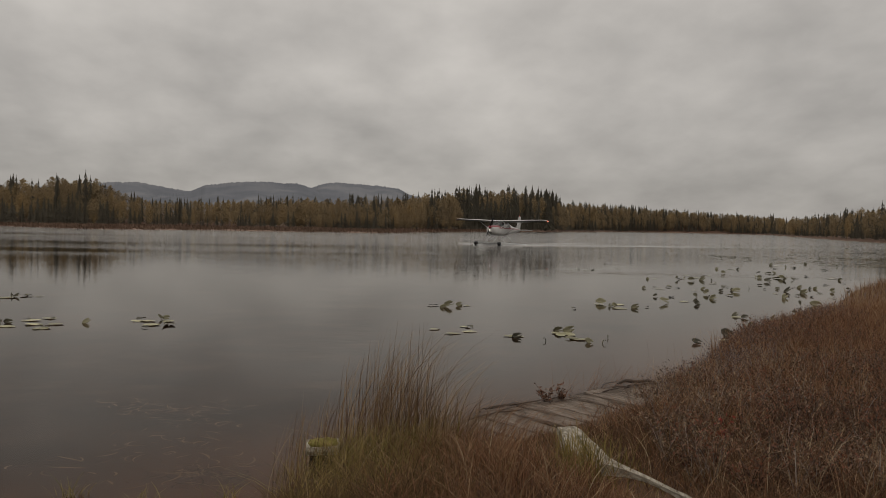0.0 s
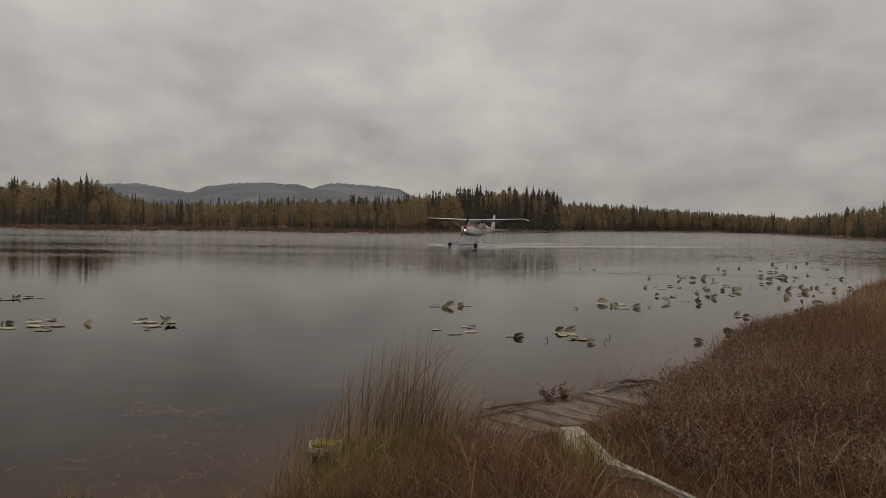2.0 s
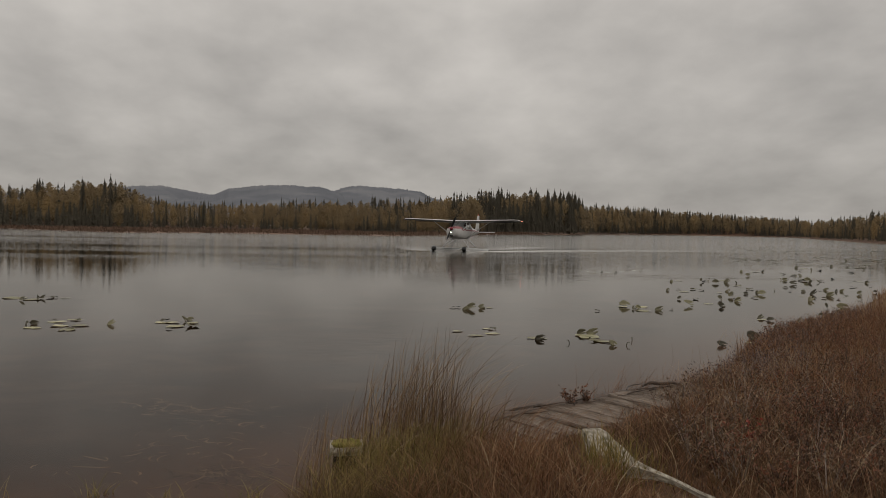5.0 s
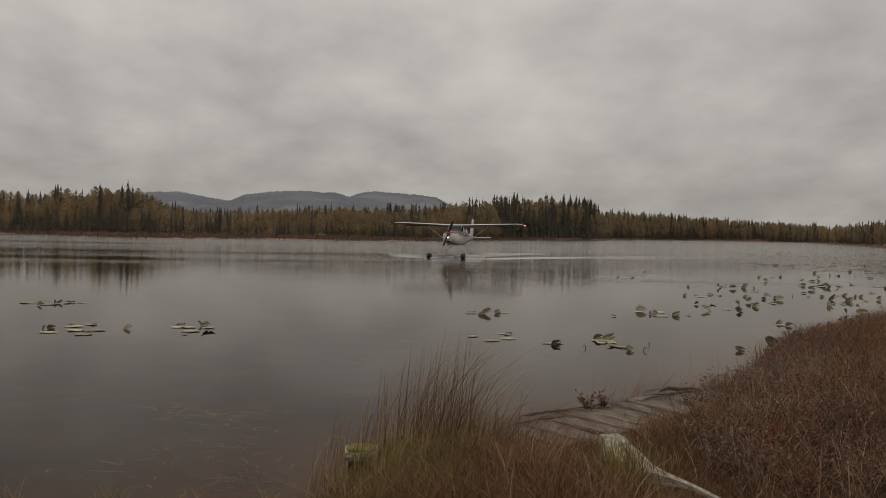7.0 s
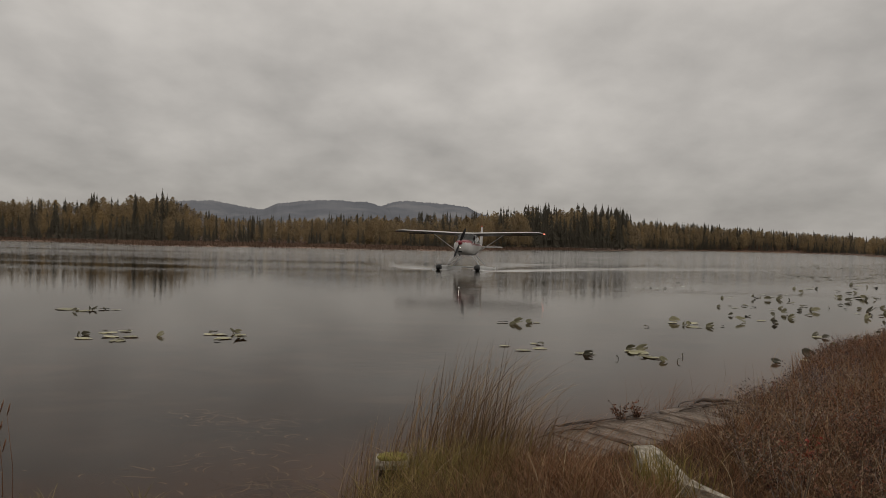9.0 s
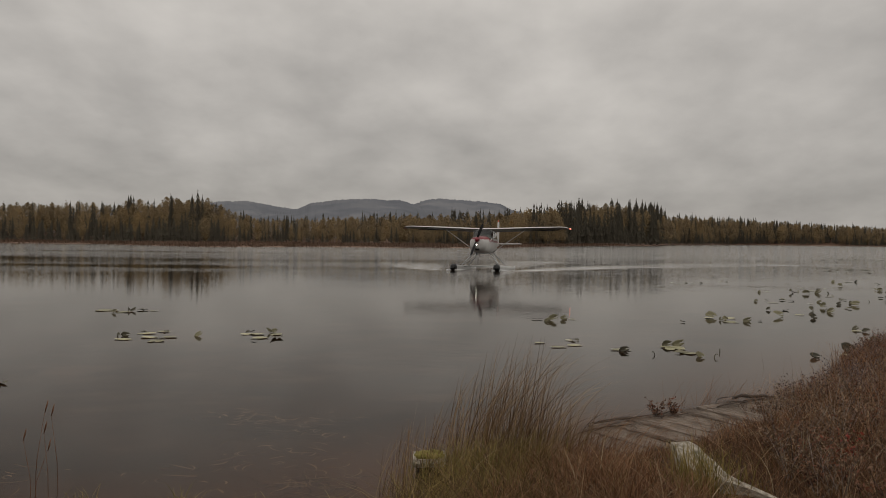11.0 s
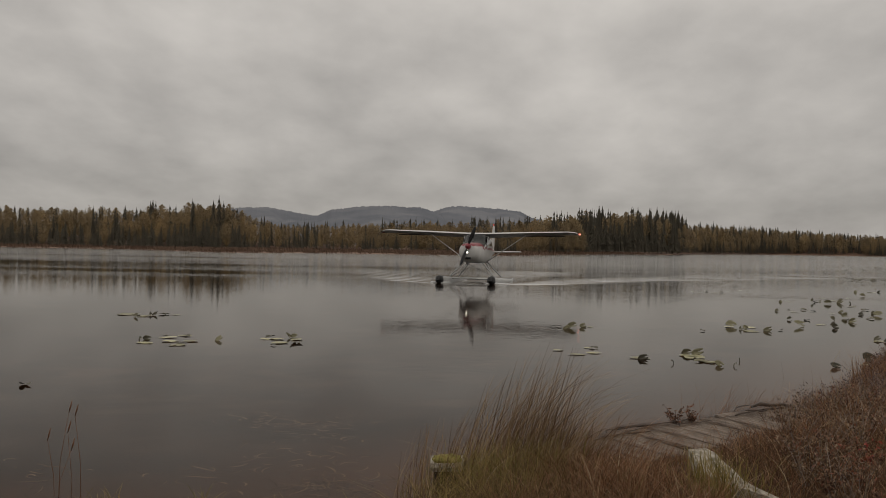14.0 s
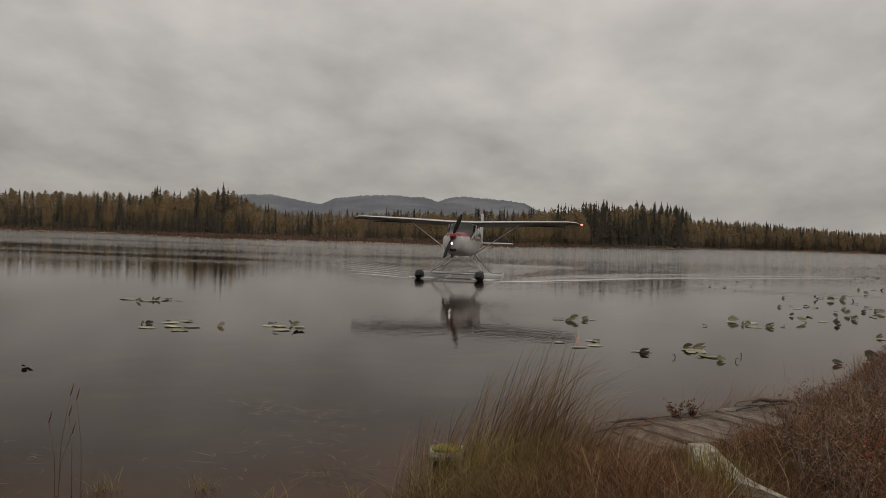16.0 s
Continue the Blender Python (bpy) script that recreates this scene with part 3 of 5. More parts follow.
PADS_2 = [
    (-5.83, 16.49, 0.31, 0), (-5.51, 16.56, 0.27, 0), (-5.5, 15.9, 0.32, 0), (-5.51, 16.08, 0.14, 2), (-5.07, 16.87, 0.12, 1), (-4.31, 17.26, 0.21, 0),
    (-4.31, 17.58, 0.15, 2), (-4.11, 17.3, 0.28, 0), (-3.91, 16.64, 0.31, 0), (-3.98, 17.66, 0.12, 1), (-3.88, 17.69, 0.1, 1), (-3.92, 16.25, 0.1, 2),
    (-3.75, 17.28, 0.25, 0), (-3.63, 16.7, 0.28, 2),
]

PADS_3 = [
    (1.18, 21.47, 0.12, 2), (1.31, 21.51, 0.13, 2), (1.44, 20.95, 0.14, 1), (1.59, 21.28, 0.22, 1), (1.85, 21.5, 0.18, 1), (2.03, 21.55, 0.18, 0),
    (1, 16.51, 0.2, 0), (1.27, 15.87, 0.25, 0), (1.56, 17, 0.16, 0), (1.66, 17.02, 0.15, 2), (1.58, 16.19, 0.23, 0), (2.26, 15.59, 0.32, 0),
    (2.3, 15.44, 0.15, 1), (2.7, 14.99, 0.1, 3), (3.58, 14.8, 0.1, 3), (3.84, 15.51, 0.1, 3), (3.16, 16.35, 0.16, 1), (3.36, 16.39, 0.18, 1),
    (3.19, 16.1, 0.39, 0), (3.19, 15.85, 0.38, 0), (3.19, 15.31, 0.2, 2), (3.3, 15.25, 0.33, 0), (3.37, 14.83, 0.1, 1),
]

PADS_4 = [
    (4.43, 21.17, 0.1, 2), (5.4, 22.64, 0.25, 1), (5.31, 22.46, 0.25, 0), (5.43, 21.87, 0.12, 1), (5.59, 22.07, 0.11, 1), (5.76, 22.42, 0.3, 0),
    (5.52, 21.31, 0.31, 0), (7.58, 19.55, 0.25, 0), (7.7, 19.94, 0.11, 1), (7.72, 19.44, 0.14, 1), (5.17, 14.98, 0.11, 1), (6.04, 15.93, 0.3, 1),
    (5.82, 15.35, 0.25, 0), (7.18, 17.71, 0.1, 1), (7.31, 17.83, 0.39, 0),
]

PADS_5 = [
    (7.95, 18.55, 0.34, 1), (8.47, 19.19, 0.12, 1), (7.68, 17.77, 0.35, 0), (9.29, 20.57, 0.12, 1), (10.45, 22.83, 0.24, 1), (10.89, 22.91, 0.27, 1),
    (9.41, 20.45, 0.11, 1),
]

PADS_6 = [
    (5.95, 21.59, 0.17, 1), (6.29, 21.8, 0.1, 2), (8.26, 29.01, 0.14, 1), (9.91, 34.4, 0.11, 1), (10.31, 34.89, 0.26, 0), (8.78, 29.68, 0.18, 2),
    (8.62, 28.58, 0.28, 0), (7.55, 25.38, 0.1, 1), (7.14, 23.24, 0.29, 1), (7.96, 25.26, 0.19, 2), (9.3, 29.81, 0.19, 2), (9.39, 29.29, 0.18, 2),
    (11.01, 34.36, 0.24, 1), (11.49, 35.24, 0.22, 2), (12.44, 37.54, 0.28, 0), (11.34, 33.75, 0.23, 1), (12.26, 35.86, 0.32, 0), (11.94, 34.28, 0.24, 1),
    (13.15, 37.76, 0.19, 2), (7.81, 23.72, 0.24, 0),
]

PADS_7 = [
    (8.68, 25.41, 0.22, 1), (7.86, 22.87, 0.19, 1), (9.63, 28.31, 0.18, 0), (10.11, 28.93, 0.11, 1), (9.41, 26.62, 0.24, 1), (8.98, 24.88, 0.19, 1),
    (11.57, 32.16, 0.28, 2), (12.16, 33.99, 0.13, 1), (16.06, 44.19, 0.17, 1), (14.89, 40.14, 0.25, 1), (16.86, 44.49, 0.45, 0), (10.34, 27.99, 0.14, 1),
    (11.32, 30.31, 0.23, 2), (9.97, 26.31, 0.2, 2), (10.91, 28.61, 0.15, 1), (10.75, 27.84, 0.25, 1), (11.84, 29.61, 0.1, 1), (13.46, 37.86, 0.19, 0),
    (17.28, 44.65, 0.1, 1),
]

PADS_8 = [
    (17.38, 42.49, 0.25, 2), (15.11, 37.12, 0.1, 1), (15.1, 36.72, 0.19, 1), (13.02, 31.62, 0.16, 2), (12.3, 29.46, 0.1, 2), (14.24, 33.88, 0.28, 1),
    (17.21, 40.92, 0.26, 2), (21.51, 50.82, 0.26, 1), (21.57, 50.14, 0.39, 0), (17.54, 41.03, 0.16, 1), (19.78, 46.18, 0.24, 2), (15.73, 36.51, 0.33, 2),
    (21.07, 47.92, 0.22, 1), (15.75, 36.13, 0.3, 1), (15.34, 34.89, 0.18, 1), (11.76, 27.36, 0.18, 0), (12.77, 29.57, 0.11, 1), (12.52, 28.24, 0.24, 1),
    (11.23, 25.52, 0.23, 1), (15.86, 35.41, 0.18, 1), (16.4, 36.32, 0.19, 2), (23.95, 53.35, 0.17, 2), (21.2, 47.34, 0.25, 2), (33.19, 74.74, 0.49, 2),
]

PADS_9 = [
    (24.79, 53.71, 0.18, 1), (17.81, 38.38, 0.25, 2), (13.65, 30.33, 0.16, 2), (13.87, 30.38, 0.16, 1), (12.05, 26.53, 0.16, 2), (12.73, 27.57, 0.23, 1),
    (12.3, 26.15, 0.14, 2), (21.94, 47, 0.12, 2), (13.97, 29.85, 0.1, 1), (14.18, 29.91, 0.1, 1), (13.26, 27.69, 0.22, 2), (31.65, 66.34, 0.22, 1),
    (25.52, 53.24, 0.42, 0), (21.8, 45.16, 0.3, 2), (26.15, 53.51, 0.28, 0), (24.86, 50.08, 0.23, 1), (15.73, 32.32, 0.26, 2), (18.1, 36.82, 0.34, 0),
    (17.84, 35.6, 0.17, 1), (14.11, 28.6, 0.21, 1), (16.83, 33.24, 0.13, 2), (15.11, 29.59, 0.12, 1), (12.77, 25.83, 0.14, 2), (15.91, 30.05, 0.1, 1),
    (17.44, 32.76, 0.13, 2),
]

PADS_10 = [
    (8.25, 41.62, 0.2, 0), (8.46, 41.16, 0.17, 0), (8.88, 41.84, 0.2, 2), (9.09, 41.38, 0.25, 0), (9.44, 41.5, 0.18, 2), (9.91, 42.2, 0.15, 0), (11.73, 48.48, 0.18, 2), (10.78, 43.63, 0.19, 0), (12.26, 48.69, 0.18, 0), (11.01, 43.14, 0.16, 2), (-5.72, 11.13, 0.16, 2),
]


def pad_mesh(rng, name, mat, curl, notch=0.5):
    """A notched round leaf of width 1 with a wavy rim, a little thick."""
    n = 18
    rim = []
    seed = rng.uniform(0, 6)
    for k in range(n):
        a = notch / 2 + (2 * math.pi - notch) * k / (n - 1)
        r = 0.5 * (1 + 0.07 * math.sin(3 * a + rng.uniform(0, 6)) + rng.uniform(-0.03, 0.03))
        rim.append((r * math.cos(a), r * 0.86 * math.sin(a), curl * (abs(math.sin(a)) ** 1.5 * 0.55 + 0.25 * math.sin(2 * a + seed)) + 0.03 * math.sin(3 * a + seed)))
    v = [(0, 0, 0)] + [(0.55 * x, 0.55 * y, 0.4 * z) for x, y, z in rim] + rim
    v += [(x, y, z - 0.008) for x, y, z in v]
    m = 1 + 2 * n
    f = []
    for k in range(n - 1):
        f += [(0, 1 + k, 2 + k), (1 + k, 1 + n + k, 2 + n + k, 2 + k)]
        f += [(m, m + 2 + k, m + 1 + k), (m + 1 + k, m + 2 + k, m + 2 + n + k, m + 1 + n + k)]
        f += [(1 + n + k, m + 1 + n + k, m + 2 + n + k, 2 + n + k)]
    me = bpy.data.meshes.new(name)
    me.from_pydata(v, [], f)
    me.materials.append(mat)
    me.polygons.foreach_set("use_smooth", [True] * len(f))
    return me


def stalk_mesh(name, mat):
    v, f = tube([(0, 0, -0.3), (0.0, 0, 0.3), (0.18, 0, 0.75), (0.42, 0, 0.8), (0.5, 0, 0.55)], [0.07, 0.07, 0.06, 0.06, 0.05], 6)
    me = bpy.data.meshes.new(name)
    me.from_pydata(v, [], f)
    me.materials.append(mat)
    return me


def build_pads():
    rng = random.Random(11)
    flat = [pad_mesh(rng, "lily_pad", PAD, 0.03 * k, 0.4) for k in range(4)]
    dark = [pad_mesh(rng, "lily_pad", DARKPAD, 0.1 + 0.1 * k, 0.5) for k in range(3)]
    raised = [pad_mesh(rng, "lily_leaf", DARKPAD, 0.12 + 0.1 * k, 0.7) for k in range(6)]
    stalk = stalk_mesh("lily_stalk", DARKPAD)
    for rows in (PADS_1, PADS_2, PADS_3, PADS_4, PADS_5, PADS_6, PADS_7, PADS_8, PADS_9, PADS_10):
        for x, y, w, habit in rows:
            turn = rng.uniform(0, 360)
            if habit == 0:
                ob = new("lily_pad", rng.choice(flat))
                ob.matrix_basis = pose(x, y, 0.012, rng.uniform(-2, 2), rng.uniform(-2, 2), turn) @ Matrix.Diagonal((w * 1.15, w * rng.uniform(0.85, 1.1), w * 0.35, 1))
                tagged(ob, "yellow-green lily pad floating flat on the water", "lily pad", "lily pads")
            elif habit == 2:
                ob = new("lily_pad", rng.choice(dark))
                ob.matrix_basis = pose(x, y, 0.02, rng.uniform(-8, 8), rng.uniform(-8, 8), turn) @ Matrix.Diagonal((w * 1.25, w, w * 0.8, 1))
                tagged(ob, "dark curled lily pad lying low on the water", "lily pad", "lily pads")
            elif habit == 1:
                w = min(max(w * 1.2, 0.17), 0.3)
                ob = new("lily_leaf", rng.choice(raised))
                tip = rng.uniform(40, 78)
                ob.matrix_basis = pose(x, y, 0.2 * w, tip, rng.uniform(-35, 35), rng.uniform(-60, 60)) @ Matrix.Diagonal((w, w * 0.6, w * 0.6, 1))
                tagged(ob, "dark green lily leaf standing half out of the water", "lily leaf", "raised lily leaves")
            else:
                ob = new("lily_stalk", stalk)
                ob.matrix_basis = pose(x, y, 0.0, 0, 0, turn) @ Matrix.Diagonal((w, w, w * 0.75, 1))
                tagged(ob, "bare curled lily stalk out of the water", "lily stalk", "lily stalks")

    # the drift of small dead leaves far out in the bay
    g = np.random.default_rng(6)
    n = 700
    az, d = np.radians(g.uniform(19, 31, n)), g.uniform(58, 170, n)
    x, y = d * np.sin(az), d * np.cos(az)
    keep = (shore_distance(x, y) < -0.5) & (ripple(x, y, 0.12, 0.6) > -0.2)
    x, y = x[keep], y[keep]
    k = len(x)
    r = g.uniform(0.15, 0.4, k)
    ang = np.arange(6) * np.pi / 3
    v = np.stack([x[:, None] + r[:, None] * np.cos(ang), y[:, None] + r[:, None] * np.sin(ang), np.full((k, 6), 0.012) + g.uniform(0, 0.03, (k, 6))], -1).reshape(-1, 3)
    drift = bulk("floating_leaves", v, np.arange(6 * k).reshape(-1, 6), DARKPAD)
    tagged(drift, "brown dead leaves drifting far out on the bay", "leaves", kind="stuff")


build_pads()


# ---- the near shore ----
def board(length, width, thick, rng):
    """A weathered board along x with worn, uneven ends and edges."""
    v = []
    n = 5
    for i in range(n):
        t = i / (n - 1)
        x = (t - 0.5) * length
        w0, w1 = -width / 2 + rng.uniform(-0.006, 0.006), width / 2 + rng.uniform(-0.006, 0.006)
        dz = rng.uniform(-0.006, 0.006)
        v += [(x, w0, dz), (x, w0 + 0.008, thick / 2 + dz), (x, w1 - 0.008, thick / 2 + dz + rng.uniform(-0.004, 0.004)), (x, w1, dz), (x, w1 - 0.01, -thick / 2 + dz), (x, w0 + 0.01, -thick / 2 + dz)]
    f = []
    for i in range(n - 1):
        for j in range(6):
            a, b = i * 6 + j, i * 6 + (j + 1) % 6
            f.append((a, b, b + 6, a + 6))
    f += [tuple(range(6))[::-1], tuple((n - 1) * 6 + j for j in range(6))]
    return v, f


def build_dock():
    rng = random.Random(21)
    dock = thing("dock", "old sunken grey board dock overgrown with grass", "dock", (0.55, 7.42, 0.135), (0.8, 0, 41.5))
    x = 0.0
    while x < 3.7:
        w = rng.uniform(0.20, 0.29)
        ob = part("board", board(0.86 + rng.uniform(-0.07, 0.07), w, 0.038, rng), WOOD, dock, smooth=False)
        ob.matrix_basis = pose(x + w / 2, rng.uniform(-0.03, 0.03), rng.uniform(-0.014, 0.014), rng.uniform(-2.5, 2.5), rng.uniform(-1.5, 1.5), 78 + 2.5 * x + rng.uniform(-3, 3))
        x += w + rng.uniform(0.02, 0.045)
    for dy in (-0.3, 0.3):
        ob = part("bearer", board(3.8, 0.12, 0.12, rng), WOOD, dock, "dark beam under the boards", smooth=False)
        ob.matrix_basis = pose(1.85, dy, -0.085)
    # the mossy end of a crib timber
    post = thing("timber_post", "squat timber crib post capped by a board and yellow moss", "post", (-0.375, 6.9, 0), (0, 0, 4))
    part("post", loft([[(sx * w, sy * w * 0.9, z) for sx, sy in ((-1, -1), (1, -1), (1, 1), (-1, 1))] for z, w in ((-0.35, 0.095), (0.06, 0.098), (0.15, 0.095))]), BLACKWOOD, post, "near-black timber", False)
    cap = part("cap_board", board(0.24, 0.24, 0.06, rng), PALE, post, "bleached board", False)
    cap.matrix_basis = pose(0, 0, 0.18, 2, -1, 0)
    rings = []
    for z, w in ((0.200, 0.105), (0.212, 0.110), (0.224, 0.10), (0.23, 0.07), (0.232, 0.03)):
        ring = []
        for j in range(28):
            c, sn = math.cos(2 * math.pi * j / 28), math.sin(2 * math.pi * j / 28)
            k = (abs(c) ** 4 + abs(sn) ** 4) ** -0.25 * (1 + rng.uniform(-0.1, 0.08))
            ring.append((w * c * k, w * sn * k * 0.92, z + rng.uniform(-0.012, 0.012)))
        rings.append(ring)
    part("moss", loft(rings), MOSS, post, "yellow-green moss cap")
    # bleached driftwood: the broad split butt of a trunk that narrows into a crooked limb
    rings = []
    for x, y, z, w, h in ((1.385, 6.74, 0.365, 0.066, 0.014), (1.385, 6.70, 0.36, 0.07, 0.03), (1.385, 6.5, 0.345, 0.078, 0.06), (1.375, 6.28, 0.325, 0.092, 0.085), (1.385, 6.08, 0.31, 0.094, 0.09), (1.43, 5.9, 0.31, 0.07, 0.07),
                          (1.495, 5.74, 0.325, 0.042, 0.042), (1.56, 5.6, 0.335, 0.024, 0.026), (1.625, 5.46, 0.335, 0.017, 0.018), (1.665, 5.33, 0.335, 0.015, 0.015), (1.70, 5.22, 0.33, 0.015, 0.014), (1.74, 5.12, 0.325, 0.021, 0.017), (1.765, 5.08, 0.32, 0.012, 0.012), (1.80, 4.98, 0.305, 0.013, 0.013), (1.86, 4.8, 0.25, 0.010, 0.010)):
        ring = []
        for ca, sa in ((-1.05, -1.0), (-1.03, -0.2), (-1.0, 0.55), (-0.55, 0.62), (-0.2, 0.48), (0.25, 0.62), (0.65, 0.8), (1.0, 0.7), (0.98, -0.2), (0.55, -1.0), (-0.4, -1.05)):
            ring.append((x + w * (ca + rng.uniform(-0.06, 0.06)), y + 0.3 * w * ca + rng.uniform(-0.01, 0.01), z + h * (sa + rng.uniform(-0.12, 0.12))))
        rings.append(ring)
    log = mesh_of("driftwood_log", *loft(rings), PALE, smooth=False)
    tagged(log, "bleached split driftwood log lying in the grass", "log")
    rings = []
    for x, y, z, w in ((1.345, 6.36, 0.352, 0.01), (1.34, 6.28, 0.352, 0.045), (1.33, 6.12, 0.348, 0.065), (1.335, 5.96, 0.338, 0.06), (1.36, 5.86, 0.328, 0.03), (1.37, 5.82, 0.322, 0.008)):
        rings.append([(x + w * (math.cos(q) + rng.uniform(-0.15, 0.15)), y + rng.uniform(-0.015, 0.015), z + 0.3 * w * math.sin(q) - 0.25 * w * (1 - math.cos(q))) for q in (2 * math.pi * k / 9 for k in range(9))])
    part("moss", loft(rings), MOSS, log, "olive-green moss on the log's side")
    twig = mesh_of("driftwood_stick", *tube([(2.60, 10.0, 0.15), (2.70, 10.02, 0.185), (2.80, 10.0, 0.175), (2.94, 10.06, 0.18), (3.04, 10.06, 0.165)], [0.008, 0.022, 0.020, 0.016, 0.006], 7), TWIG, smooth=True)
    tagged(twig, "dark driftwood stick lying on the dock's end", "stick")

    # crooked sticks washed up along the dock's water side
    ca, sa = math.cos(radians(41.5)), math.sin(radians(41.5))
    for k in range(16):
        u, w = rng.uniform(0.1, 3.2), rng.uniform(0.25, 0.46)
        a = radians(41.5 + rng.uniform(-16, 16))
        x0, y0 = 0.55 + u * ca - w * sa, 7.42 + u * sa + w * ca
        length, bend = rng.uniform(0.3, 0.8), rng.uniform(-0.08, 0.08)
        pts = [(x0 + math.cos(a) * length * t - math.sin(a) * bend * math.sin(3 * t), y0 + math.sin(a) * length * t + math.cos(a) * bend * math.sin(3 * t), 0.172 + 0.012 * math.sin(2.2 * t + k)) for t in (0, 0.3, 0.6, 1)]
        stick = mesh_of("driftwood_stick", *tube(pts, [0.006, 0.006, 0.005, 0.002], 6), TWIG, smooth=True)
        tagged(stick, "thin dark crooked stick lying on the old dock", "stick", "washed-up sticks")


build_dock()


SWAYING = []


def trodden(x, y):
    """How much of its height the grass keeps: little round the driftwood log and before the dock."""
    t = np.clip((6.7 - y) / 1.7, 0, 1)
    lx = 1.33 + 0.42 * t ** 1.6
    log = np.exp(-np.maximum((lx - x) / 0.34, (x - lx) / 0.22).clip(0) ** 2) * np.clip((y - 4.3) / 0.4, 0, 1) * np.clip((7.2 - y) / 0.3, 0, 1)
    along, across = (x - 0.55) * 0.749 + (y - 7.42) * 0.663, (y - 7.42) * 0.749 - (x - 0.55) * 0.663
    dock = np.clip((across + 1.15) / 0.5, 0, 1) * ((along > -0.1) & (along < 2.75))
    post = np.clip(1 - np.abs(x + 0.42) / 0.16, 0, 1) ** 0.5 * ((y > 5.9) & (y < 7.0))
    return 1 - np.maximum(np.maximum(0.7 * log, 0.62 * dock), 0.9 * post)


def build_grass():
    g = np.random.default_rng(3)

    def field(n, box, lo, hi, h, w, lean, name, label, mat, seed, az=None, levels=4, curl=1.0):
        x, y, s = scatter(g, n, *box, lo, hi)
        k = len(x)
        patch = 0.75 + 0.35 * ripple(x, y, 1.3, seed)
        hh = g.uniform(*h, k) * np.clip(patch, 0.4, 1.2) * np.clip(1 + 0.4 * ripple(x, y, 5.5, seed * 0.7), 0.5, 1.4) * trodden(x, y)
        azim = g.uniform(0, 6.28, k) if az is None else g.normal(az, 0.7, k)
        return grass(name, label, mat, x, y, hh, g.uniform(*w, k), hh * g.uniform(*lean, k), azim, seed, curl, levels)

    # tall sedge beside the post: tufts of stems that bow to the right bank, each swaying from its foot
    for tx, ty, n, sd, top, bow in ((-0.36, 6.95, 26, 0.07, 0.66, 0.25), (-0.2, 7.0, 60, 0.09, 0.88, 0.35), (-0.04, 6.95, 95, 0.10, 0.98, 0.45), (0.12, 7.02, 130, 0.10, 1.1, 0.6),
                                    (0.27, 6.98, 130, 0.10, 1.08, 0.7), (0.41, 7.05, 105, 0.10, 0.92, 0.8), (0.56, 7.1, 85, 0.12, 0.72, 0.95), (0.73, 7.2, 60, 0.12, 0.52, 1.0)):
        z0 = max(float(ground_height(tx, ty)), -0.05)
        x, y = g.normal(0, sd, n), g.normal(0, 0.09, n)
        hh = top * g.uniform(0.3, 1.0, n) ** 0.7
        v, q = blades(x, y, np.full(n, -0.04), hh, g.uniform(0.003, 0.0065, n), hh * g.uniform(0.0, bow, n), g.normal(1.45, 0.75, n), 2.2, 8, int(100 * tx + 60))
        tuft = tagged(bulk("sedge_tuft", v, q, SEDGE), "tall dry tan sedge bowing in the wind", "grass", kind="stuff")
        tuft.location = (tx, ty, z0)
        SWAYING.append(tuft)
    n = 90
    cx, cy = g.normal(-0.52, 0.10, n), g.normal(6.7, 0.25, n)
    h = g.uniform(0.2, 0.6, n)
    grass("thin_reeds", "sparse thin reeds at the water's edge", SEDGE, cx, cy, h, g.uniform(0.003, 0.006, n), h * g.uniform(0.1, 0.4, n), g.normal(1.0, 0.6, n), 5, 1.4, 6)
    n = 560
    cx, cy = g.normal(0.72, 0.3, n), g.normal(7.15, 0.16, n)
    h = g.uniform(0.15, 0.52, n)
    grass("sedge_wisps", "thin reddish sedge wisps arching over the dock", RUST, cx, cy, h, g.uniform(0.002, 0.004, n), h * g.uniform(0.4, 1.2, n), g.normal(1.5, 0.4, n), 23, 1.8, 6)
    n = 800
    cx, cy = g.normal(-0.05, 0.24, n), g.normal(6.62, 0.2, n)
    h = g.uniform(0.14, 0.42, n)
    grass("yellowing_grass", "yellow-green grass at the foot of the post", GREENISH, cx, cy, h, g.uniform(0.003, 0.006, n), h * g.uniform(0.1, 0.7, n), g.normal(1.2, 0.9, n), 24, 1.2, 5)
    # a dark thatch with olive, rust and tan blades grown through it
    for n, mat, hs, sd, box, words in (
            (17000, UMBER, (0.10, 0.27), 40, (-0.6, 3.4, 4.9, 7.7), "dark matted dead grass on the near shore"),
            (3600, OLIVE, (0.18, 0.42), 41, (-0.6, 0.45, 4.9, 7.1), "fading olive grass by the post"),
            (1500, OLIVE, (0.16, 0.34), 47, (0.4, 3.0, 4.9, 7.3), "fading olive grass on the near shore"),
            (4800, RUST, (0.18, 0.40), 42, (0.0, 1.5, 4.9, 7.4), "rust-brown grass on the near shore"),
            (2200, RUST, (0.16, 0.36), 48, (1.4, 3.2, 4.9, 7.7), "rust-brown grass beside the log"),
            (1500, GREENISH, (0.16, 0.36), 46, (-0.5, 0.3, 5.2, 7.0), "yellow-green grass blades by the post")):
        field(n, box, 0.12, 9, hs, (0.002, 0.005), (0.2, 1.1), "shore_grass", words, mat, sd, levels=5)
